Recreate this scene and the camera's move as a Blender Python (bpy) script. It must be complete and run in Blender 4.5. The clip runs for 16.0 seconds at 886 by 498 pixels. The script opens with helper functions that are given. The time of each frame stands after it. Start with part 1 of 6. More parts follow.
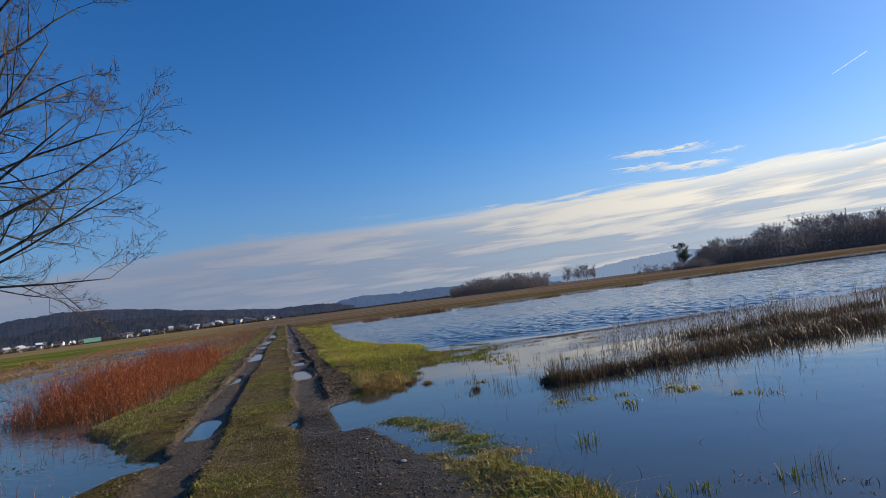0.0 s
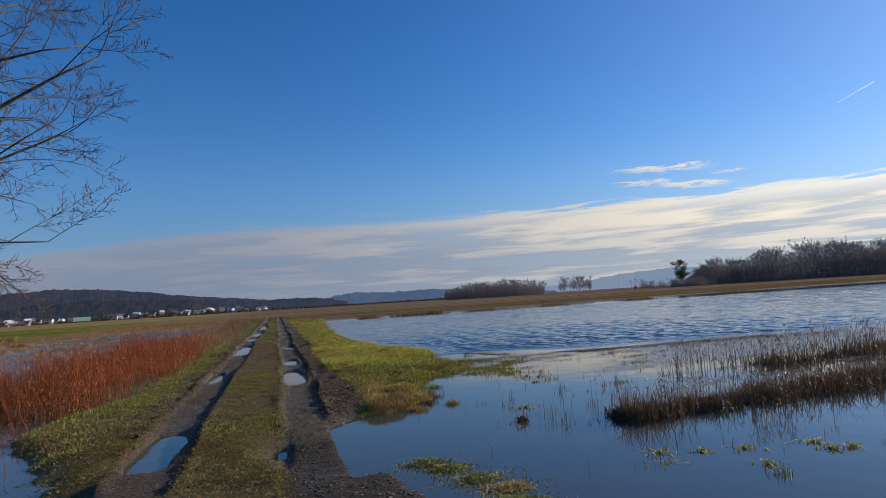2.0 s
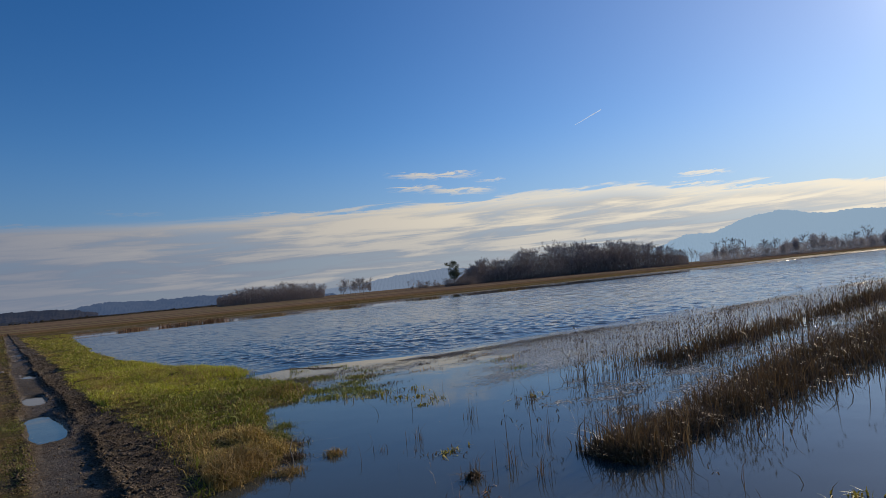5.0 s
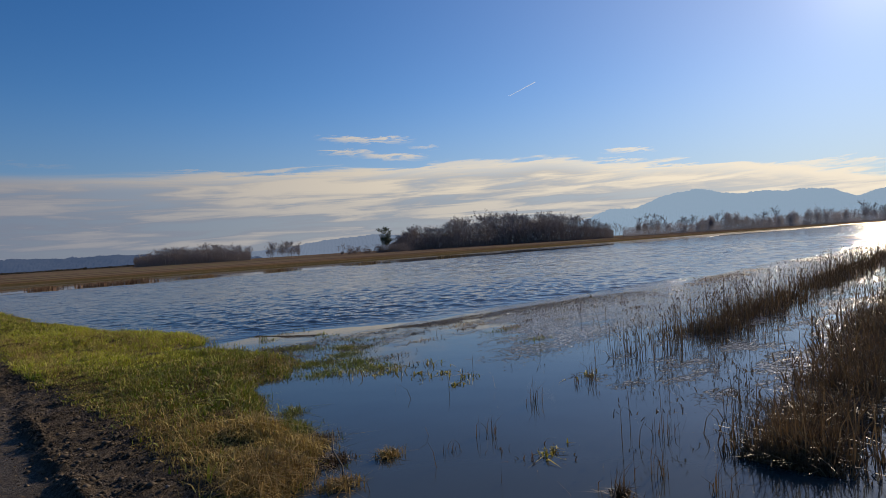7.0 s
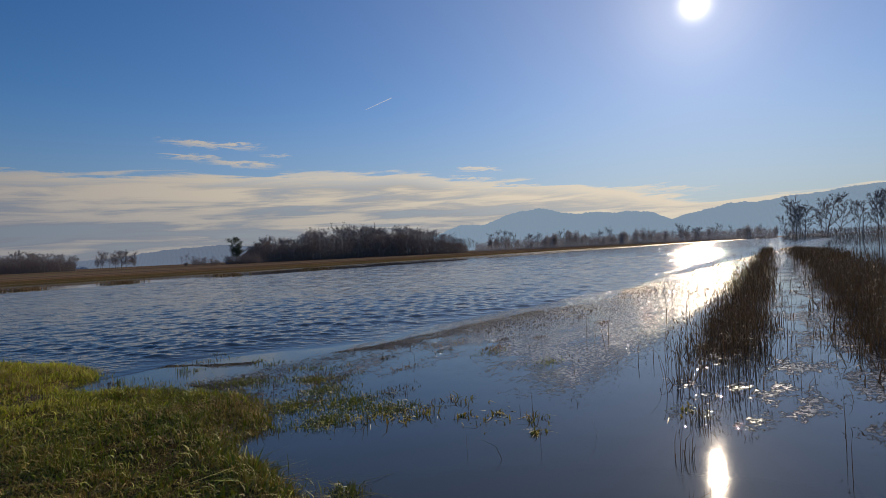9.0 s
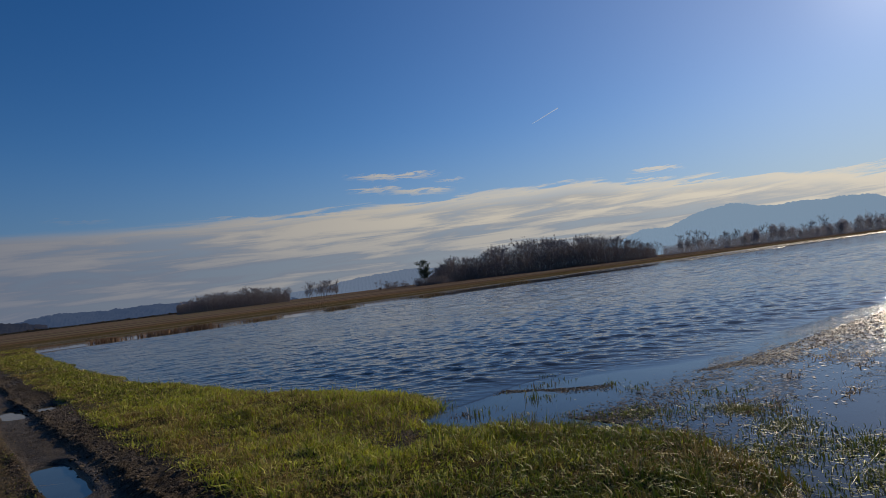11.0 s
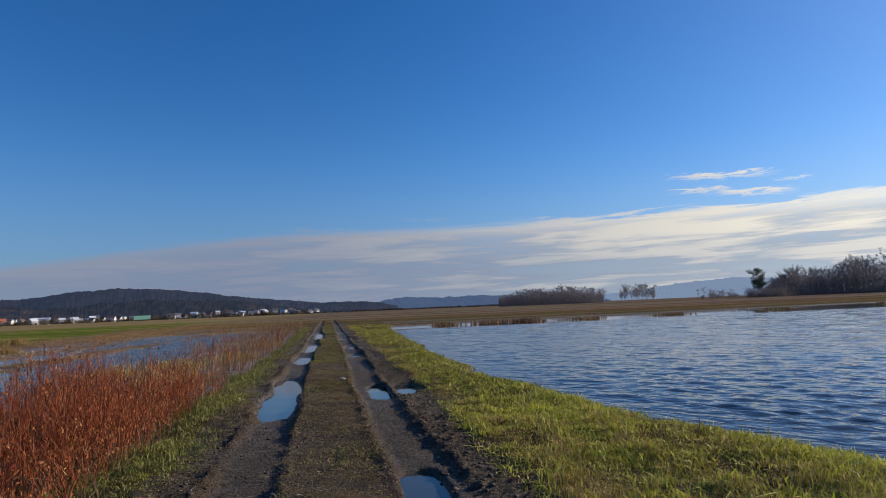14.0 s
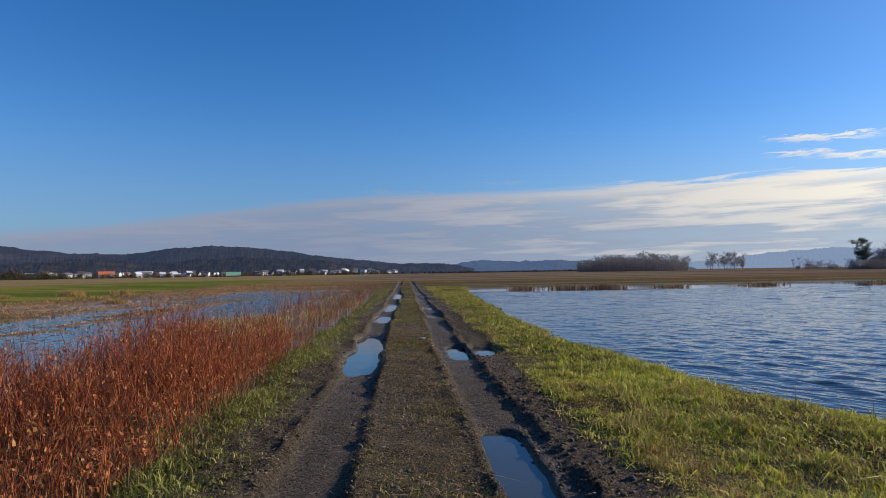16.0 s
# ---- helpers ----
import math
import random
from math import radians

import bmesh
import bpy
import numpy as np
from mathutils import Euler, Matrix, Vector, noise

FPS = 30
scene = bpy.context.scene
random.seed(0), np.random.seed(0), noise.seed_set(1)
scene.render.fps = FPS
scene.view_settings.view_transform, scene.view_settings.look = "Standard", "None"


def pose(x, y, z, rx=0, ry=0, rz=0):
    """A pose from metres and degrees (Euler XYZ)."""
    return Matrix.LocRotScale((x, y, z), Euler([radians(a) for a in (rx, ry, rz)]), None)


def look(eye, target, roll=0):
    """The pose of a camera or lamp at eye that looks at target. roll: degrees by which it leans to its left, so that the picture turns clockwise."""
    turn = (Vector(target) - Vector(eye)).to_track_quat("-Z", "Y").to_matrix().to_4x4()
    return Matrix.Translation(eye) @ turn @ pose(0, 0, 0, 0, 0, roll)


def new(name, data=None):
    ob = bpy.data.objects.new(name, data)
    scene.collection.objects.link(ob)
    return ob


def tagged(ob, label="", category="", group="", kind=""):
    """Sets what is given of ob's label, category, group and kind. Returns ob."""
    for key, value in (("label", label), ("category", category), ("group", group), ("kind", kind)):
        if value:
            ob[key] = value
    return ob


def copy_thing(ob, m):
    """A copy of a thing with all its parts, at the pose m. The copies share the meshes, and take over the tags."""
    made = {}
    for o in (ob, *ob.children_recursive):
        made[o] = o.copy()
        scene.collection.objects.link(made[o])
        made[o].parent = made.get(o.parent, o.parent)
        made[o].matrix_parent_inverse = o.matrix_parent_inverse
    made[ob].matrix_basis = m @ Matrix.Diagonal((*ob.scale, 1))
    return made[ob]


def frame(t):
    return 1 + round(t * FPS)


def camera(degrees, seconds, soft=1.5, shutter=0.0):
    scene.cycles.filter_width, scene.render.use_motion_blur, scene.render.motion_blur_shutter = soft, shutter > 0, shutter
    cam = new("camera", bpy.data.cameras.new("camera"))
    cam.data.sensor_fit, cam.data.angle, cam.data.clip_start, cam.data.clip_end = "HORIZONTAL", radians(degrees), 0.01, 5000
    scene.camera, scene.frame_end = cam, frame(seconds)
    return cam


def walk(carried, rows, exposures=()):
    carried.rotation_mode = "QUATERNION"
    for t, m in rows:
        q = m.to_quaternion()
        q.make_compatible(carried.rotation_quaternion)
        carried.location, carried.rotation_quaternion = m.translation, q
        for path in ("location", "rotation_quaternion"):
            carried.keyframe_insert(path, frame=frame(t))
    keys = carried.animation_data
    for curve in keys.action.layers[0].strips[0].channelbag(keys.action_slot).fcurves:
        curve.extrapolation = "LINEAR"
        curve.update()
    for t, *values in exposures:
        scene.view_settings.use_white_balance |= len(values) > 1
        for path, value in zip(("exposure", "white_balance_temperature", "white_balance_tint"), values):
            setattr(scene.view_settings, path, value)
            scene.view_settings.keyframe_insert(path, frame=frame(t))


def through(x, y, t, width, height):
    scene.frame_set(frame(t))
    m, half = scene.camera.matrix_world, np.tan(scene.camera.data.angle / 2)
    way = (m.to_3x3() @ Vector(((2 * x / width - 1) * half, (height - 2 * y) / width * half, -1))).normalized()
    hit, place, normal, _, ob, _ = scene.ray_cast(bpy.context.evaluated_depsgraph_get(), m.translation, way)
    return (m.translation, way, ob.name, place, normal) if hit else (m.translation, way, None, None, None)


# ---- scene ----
EXPOSURES = ((0.0, 0.05, 6500, 10), (2.0, 0.0, 6700, 10), (4.0, -0.28, 6800, 10), (6.5, -0.38, 7000, 12), (8.2, -0.55, 7100, 13), (10.3, -0.92, 6800, 12), (11.0, -0.82, 6700, 11), (12.0, -0.13, 6900, 11), (13.0, -0.1, 6600, 10), (14.5, 0.02, 6450, 10), (16.0, 0.13, 6450, 10))
cam = camera(72.33, 16.0, soft=0.55)
PATH = [  # seconds, x, y, z, pitch, roll, yaw
    (0.00, 0.489, 2.858, 1.550, 4.56, 7.24, -14.72),
    (0.50, 0.412, 3.476, 1.517, 4.56, 6.41, -14.74),
    (1.00, 0.374, 4.084, 1.525, 7.33, 7.34, -10.88),
    (1.50, 0.367, 4.693, 1.523, 4.63, 4.28, -14.04),
    (2.00, 0.465, 5.370, 1.554, 4.70, 3.54, -15.34),
    (2.50, 0.562, 6.044, 1.533, 4.17, 2.98, -23.42),
    (3.00, 0.571, 6.656, 1.517, 5.40, 3.25, -29.84),
    (3.50, 0.524, 7.228, 1.547, 5.85, 3.76, -33.14),
    (4.00, 0.448, 7.754, 1.555, 4.74, 6.31, -35.03),
    (4.20, 0.416, 7.954, 1.551, 3.47, 4.34, -35.20),
    (4.90, 0.324, 8.580, 1.570, 3.37, 5.10, -35.93),
    (5.60, 0.232, 9.206, 1.589, 3.28, 6.44, -36.89),
    (6.30, 0.140, 9.833, 1.607, 3.13, 7.04, -38.13),
    (6.50, 0.164, 10.091, 1.591, 2.28, 5.78, -37.74),
    (7.00, 0.218, 10.780, 1.532, -0.26, 3.60, -42.75),
    (7.50, 0.277, 11.503, 1.544, 1.56, 4.79, -45.48),
    (8.00, 0.341, 12.183, 1.526, 0.56, 4.11, -51.55),
    (8.20, 0.365, 12.449, 1.519, 0.38, 2.39, -54.12),
    (8.70, 0.272, 13.175, 1.525, 0.26, 2.51, -56.74),
    (9.25, 0.170, 13.974, 1.532, 0.20, 3.22, -55.83),
    (9.80, 0.068, 14.773, 1.539, 0.25, 4.08, -52.29),
    (10.30, -0.025, 15.499, 1.546, 0.44, 4.58, -47.99),
    (10.50, -0.035, 15.808, 1.539, 0.53, 5.76, -47.57),
    (11.00, -0.052, 16.585, 1.521, 3.01, 6.94, -39.67),
    (11.50, -0.031, 17.351, 1.562, 3.04, 7.57, -34.67),
    (12.00, 0.028, 18.026, 1.574, 6.07, 6.36, -24.21),
    (12.50, -0.003, 18.456, 1.552, 6.89, 4.25, -19.75),
    (13.00, -0.036, 18.760, 1.551, 5.63, 4.42, -16.75),
    (13.50, 0.004, 18.994, 1.557, 5.96, 2.33, -12.74),
    (14.00, -0.020, 19.131, 1.559, 5.49, 2.34, -10.73),
    (14.50, -0.040, 19.202, 1.567, 6.26, 3.11, -6.07),
    (15.00, -0.065, 19.204, 1.554, 5.95, 2.43, -3.93),
    (15.50, -0.125, 19.175, 1.557, 4.94, 2.03, -2.95),
    (16.00, -0.090, 19.148, 1.561, 2.21, 0.87, -3.54),
]
walk(cam, [(t, pose(x, y, z, 90 + p, r, w)) for t, x, y, z, p, r, w in PATH], EXPOSURES)

SUN_AZ, SUN_EL = radians(80.0), radians(19.6)
SUN_DIR = Vector((math.sin(SUN_AZ) * math.cos(SUN_EL), math.cos(SUN_AZ) * math.cos(SUN_EL), math.sin(SUN_EL)))


# ---- node helpers ----
def node(nt, kind, **values):
    n = nt.nodes.new("ShaderNode" + kind)
    for k, v in values.items():
        if k == "operation":
            n.operation = v
        elif k == "blend_type":
            n.blend_type = v
        elif k == "data_type":
            n.data_type = v
        elif k == "attribute_name":
            n.attribute_name = v
        elif k == "interpolation_type":
            n.interpolation_type = v
        elif k == "use_clamp":
            n.use_clamp = v
    return n


def feed(nt, socket, v):
    if isinstance(v, bpy.types.NodeSocket):
        nt.links.new(v, socket)
    elif v is not None:
        socket.default_value = v


def calc(nt, op, a, b=None, c=None, clamp=False):
    n = node(nt, "Math", operation=op, use_clamp=clamp)
    for i, v in enumerate((a, b, c)):
        feed(nt, n.inputs[i], v)
    return n.outputs[0]


def ramp01(nt, v, lo, hi, to0=0.0, to1=1.0, smooth=True):
    n = node(nt, "MapRange", interpolation_type="SMOOTHSTEP" if smooth else "LINEAR")
    for s, x in zip(n.inputs, (v, lo, hi, to0, to1)):
        feed(nt, s, x)
    return n.outputs[0]


def blend(nt, fac, a, b, mode="MIX"):
    n = node(nt, "Mix", data_type="RGBA", blend_type=mode)
    n.clamp_factor = True
    feed(nt, n.inputs["Factor"], fac)
    ins = [s for s in n.inputs if s.type == "RGBA"]
    for s, v in zip(ins, (a, b)):
        feed(nt, s, (*v, 1.0) if isinstance(v, tuple) and len(v) == 3 else v)
    return [s for s in n.outputs if s.type == "RGBA"][0]


def noise_tex(nt, vec, scale, detail=4.0, rough=0.55, distort=0.0):
    n = node(nt, "TexNoise")
    feed(nt, n.inputs["Vector"], vec)
    n.inputs["Scale"].default_value, n.inputs["Detail"].default_value = scale, detail
    n.inputs["Roughness"].default_value, n.inputs["Distortion"].default_value = rough, distort
    return n.outputs[0]


def scaled(nt, vec, s):
    n = node(nt, "VectorMath", operation="MULTIPLY")
    feed(nt, n.inputs[0], vec)
    n.inputs[1].default_value = s
    return n.outputs[0]


def place(nt):
    return node(nt, "NewGeometry").outputs["Position"]


def material(name):
    m = bpy.data.materials.new(name)
    m.use_nodes = True
    nt = m.node_tree
    b = nt.nodes["Principled BSDF"]
    return m, nt, b


# ---- world and sun ----
def make_world():
    w = bpy.data.worlds.new("sky")
    scene.world = w
    w.use_nodes = True
    nt = w.node_tree
    bg = nt.nodes["Background"]
    sky = nt.nodes.new("ShaderNodeTexSky")
    sky.sky_type, sky.sun_disc = "NISHITA", False
    sky.sun_elevation, sky.sun_rotation = SUN_EL, SUN_AZ
    sky.air_density, sky.dust_density, sky.ozone_density = 1.0, 0.05, 2.0
    hsv = node(nt, "HueSaturation")
    hsv.inputs["Saturation"].default_value, hsv.inputs["Value"].default_value = SKY_SAT, SKY_VAL
    nt.links.new(sky.outputs[0], hsv.inputs["Color"])
    blue = blend(nt, 1.0, hsv.outputs[0], SKY_TINT, "MULTIPLY")
    way = node(nt, "TexCoord").outputs["Generated"]
    sep = node(nt, "SeparateXYZ")
    nt.links.new(way, sep.inputs[0])
    x, y, z = sep.outputs
    az = calc(nt, "MULTIPLY", calc(nt, "ARCTAN2", x, y), 57.2958)
    el = calc(nt, "MULTIPLY", calc(nt, "ARCSINE", z), 57.2958)
    # glow round the sun
    dot = node(nt, "VectorMath", operation="DOT_PRODUCT")
    nt.links.new(way, dot.inputs[0])
    dot.inputs[1].default_value = SUN_DIR
    c = calc(nt, "MAXIMUM", dot.outputs["Value"], 0.0)
    glow = calc(nt, "ADD", calc(nt, "ADD", calc(nt, "MULTIPLY", calc(nt, "POWER", c, 5.0), GLOW_VEIL), calc(nt, "MULTIPLY", calc(nt, "POWER", c, 22.0), GLOW_WIDE)),
                calc(nt, "ADD", calc(nt, "MULTIPLY", calc(nt, "POWER", c, 260.0), GLOW_MID), calc(nt, "MULTIPLY", calc(nt, "POWER", c, 7000.0), GLOW_CORE)))
    # cloud bank low in the sky, drawn out in long streaks
    comb = node(nt, "CombineXYZ")
    nt.links.new(calc(nt, "MULTIPLY", az, 0.085), comb.inputs[0])
    nt.links.new(calc(nt, "MULTIPLY", calc(nt, "SUBTRACT", el, calc(nt, "MULTIPLY", az, 0.012)), 0.95), comb.inputs[1])
    streak = noise_tex(nt, scaled(nt, comb.outputs[0], (1.25, 1.35, 1.0)), 1.0, 8.0, 0.6, 0.55)
    broad = noise_tex(nt, scaled(nt, comb.outputs[0], (0.55, 0.6, 1.0)), 1.0, 4.0, 0.5, 0.3)
    top = calc(nt, "ADD", calc(nt, "ADD", ramp01(nt, az, -44.0, 2.0, 3.0, 7.6), ramp01(nt, az, 52.0, 62.0, 0.0, -1.4)), ramp01(nt, az, 62.0, 84.0, 0.0, -2.6))
    ragged = ramp01(nt, az, 8.0, 46.0, 1.3, 4.4)
    rise = calc(nt, "SUBTRACT", calc(nt, "ADD", el, calc(nt, "MULTIPLY", calc(nt, "SUBTRACT", streak, 0.5), ragged)), top)
    bank = ramp01(nt, rise, 0.2, ramp01(nt, az, 5.0, 25.0, -0.8, -0.3))
    inside = calc(nt, "SUBTRACT", top, el)
    # thin places between the streaks
    gaps = ramp01(nt, calc(nt, "ADD", calc(nt, "MULTIPLY", streak, 0.6), calc(nt, "MULTIPLY", broad, 0.4)), 0.38, 0.53, 0.72, 1.0)
    sunward = ramp01(nt, az, -12.0, 60.0)
    behind = ramp01(nt, calc(nt, "ABSOLUTE", calc(nt, "SUBTRACT", az, 40.0)), 70.0, 110.0, 1.0, 0.35)
    alpha = calc(nt, "MULTIPLY", calc(nt, "MULTIPLY", bank, gaps), behind)
    bright = blend(nt, sunward, CLOUD_FAR, CLOUD_SUN)
    grey = blend(nt, sunward, CLOUD_GREY_FAR, CLOUD_GREY)
    layers = ramp01(nt, calc(nt, "ADD", calc(nt, "MULTIPLY", broad, 0.5), calc(nt, "MULTIPLY", streak, 0.5)), 0.58, 0.44)
    shade = calc(nt, "ADD", calc(nt, "MULTIPLY", ramp01(nt, inside, 0.2, 1.6), calc(nt, "MULTIPLY", layers, 0.75)), ramp01(nt, inside, 1.5, 4.5, 0.0, 0.4))
    cloud = blend(nt, shade, bright, grey)
    # loose wisps over the bank
    wisps = None
    fray = noise_tex(nt, scaled(nt, comb.outputs[0], (5.0, 3.0, 1.0)), 1.0, 6.0, 0.65, 0.4)
    for a0, e0, ra, re, thick in ((36.1, 10.3, 4.0, 0.3, 0.9), (34.2, 9.25, 2.4, 0.26, 0.9), (38.6, 8.65, 2.9, 0.34, 0.9), (41.4, 9.35, 1.5, 0.12, 0.5), (60.2, 7.5, 2.2, 0.2, 0.8), (59.7, 6.7, 2.0, 0.18, 0.8), (64.0, 5.75, 2.2, 0.22, 0.8), (75.5, 4.7, 5.2, 0.3, 0.8),
                                  (0.2, 7.35, 5.2, 0.22, 0.3), (9.2, 8.25, 2.4, 0.13, 0.2), (-5.6, 6.35, 3.0, 0.2, 0.25), (22.5, 7.7, 4.2, 0.14, 0.45), (30.0, 7.3, 3.6, 0.16, 0.5)):
        du = calc(nt, "DIVIDE", calc(nt, "SUBTRACT", az, a0), ra)
        dv = calc(nt, "DIVIDE", calc(nt, "SUBTRACT", el, calc(nt, "ADD", calc(nt, "MULTIPLY", calc(nt, "SUBTRACT", fray, 0.5), 2.0), calc(nt, "ADD", e0, calc(nt, "MULTIPLY", calc(nt, "SUBTRACT", az, a0), -0.06)))), re)
        r = calc(nt, "ADD", calc(nt, "MULTIPLY", du, du), calc(nt, "MULTIPLY", dv, dv))
        one = ramp01(nt, r, 1.6, 0.0, 0.0, thick)
        wisps = one if wisps is None else calc(nt, "MAXIMUM", wisps, one)
    wisps = calc(nt, "MULTIPLY", wisps, ramp01(nt, fray, 0.36, 0.58, 0.15, 1.0))
    haze = ramp01(nt, el, 15.0, 0.0, 0.0, 0.7)
    col = blend(nt, haze, blue, blend(nt, sunward, HAZE_FAR, HAZE))
    g = node(nt, "CombineXYZ")
    for s, k in zip(g.inputs, (1.0, 0.96, 0.9)):
        nt.links.new(calc(nt, "MULTIPLY", glow, k), s)
    col = blend(nt, wisps, col, bright)
    col = blend(nt, alpha, col, cloud)
    col = blend(nt, 1.0, col, g.outputs[0], "ADD")
    nt.links.new(col, bg.inputs["Color"])
    bg.inputs["Strength"].default_value = 0.1
    sun = bpy.data.lights.new("sun", "SUN")
    sun.energy, sun.angle, sun.color = SUN_POWER, radians(0.53), (1.0, 0.86, 0.68)
    ob = new("sun", sun)
    ob.matrix_world = look(SUN_DIR * 100, (0, 0, 0))


SKY_SAT, SKY_VAL, SKY_TINT = 1.37, 1.02, (0.83, 0.97, 1.28)
GLOW_VEIL, GLOW_WIDE, GLOW_MID, GLOW_CORE = 1.55, 1.6, 3.6, 26.0
CLOUD_SUN, CLOUD_FAR = (9.8, 9.1, 7.6), (2.6, 3.0, 4.0)
CLOUD_GREY, CLOUD_GREY_FAR, HAZE = (3.9, 4.5, 5.4), (2.05, 2.55, 3.7), (3.4, 4.6, 6.6)
HAZE_FAR = (0.95, 1.9, 3.9)
SUN_POWER = 5.5
make_world()

# ---- the lie of the land ----
WL = -0.08  # flood water level
WIND = radians(58.0)  # heading of the waves
SHORE_R = np.array([(-80, 3.2), (4.5, 2.9), (7.2, 2.6), (8.3, 2.3), (9.3, 2.0), (10.9, 1.65), (11.5, 1.1), (12.2, 0.72), (13.6, 0.6), (14.0, 1.2), (14.5, 2.2), (15.6, 2.9), (17.0, 3.35), (17.8, 3.6), (18.5, 4.25),
                    (19.3, 4.85), (20.2, 4.8), (21.0, 4.35), (21.7, 4.0), (22.2, 4.1), (22.9, 4.55), (23.4, 4.9), (24.2, 4.9), (25.2, 4.9), (27.1, 4.3), (30.3, 3.7), (40.0, 3.6), (67.0, 4.9), (400, 30)])
SHORE_L = np.array([(-80, -2.2), (6.5, -2.3), (9.6, -2.2), (10.5, -1.85), (11.0, -1.45), (11.3, -1.0), (11.6, -1.1), (11.85, -1.75), (12.7, -1.95), (13.9, -2.35), (14.5, -2.8), (15.5, -3.2), (17, -3.1), (18.5, -2.55), (21.5, -2.4), (50, -2.35), (100, -2.8), (400, -6)])
# puddles in the ruts: centre x, near y, far y, half width
PUDDLES = [(-0.95, 12.4, 14.5, 0.25), (-1.06, 20.2, 22.6, 0.17), (-0.92, 28.9, 34.8, 0.31), (-0.84, 38.9, 42.4, 0.3), (-0.75, 44.6, 50.5, 0.28), (-0.6, 56.0, 67.5, 0.28),
           (0.76, 18.5, 21.8, 0.24), (0.8, 23.2, 25.3, 0.2), (0.92, 30.3, 32.4, 0.2), (1.5, 30.6, 32.3, 0.26), (0.93, 40.8, 42.2, 0.2), (0.92, 45.9, 47.8, 0.23), (0.9, 54.0, 57.0, 0.24), (0.86, 64.0, 67.5, 0.24)]


def smooth(a, b, v):
    s = np.clip((v - a) / (b - a), 0, 1)
    return s * s * (3 - 2 * s)


def wobble(x, y, scale, seed):
    """Cheap smooth noise in -1..1 for arrays, a sum of turned sines."""
    rng = np.random.default_rng(seed)
    out = np.zeros(np.broadcast(x, y).shape)
    for k in range(6):
        a, ph, f = rng.uniform(0, 2 * math.pi), rng.uniform(0, 6.28), scale * rng.uniform(0.6, 1.7)
        out = out + np.sin((x * math.cos(a) + y * math.sin(a)) * f + ph)
    return out / 3.2


def shores(y):
    return np.interp(y, SHORE_L[:, 0], SHORE_L[:, 1]), np.interp(y, SHORE_R[:, 0], SHORE_R[:, 1])


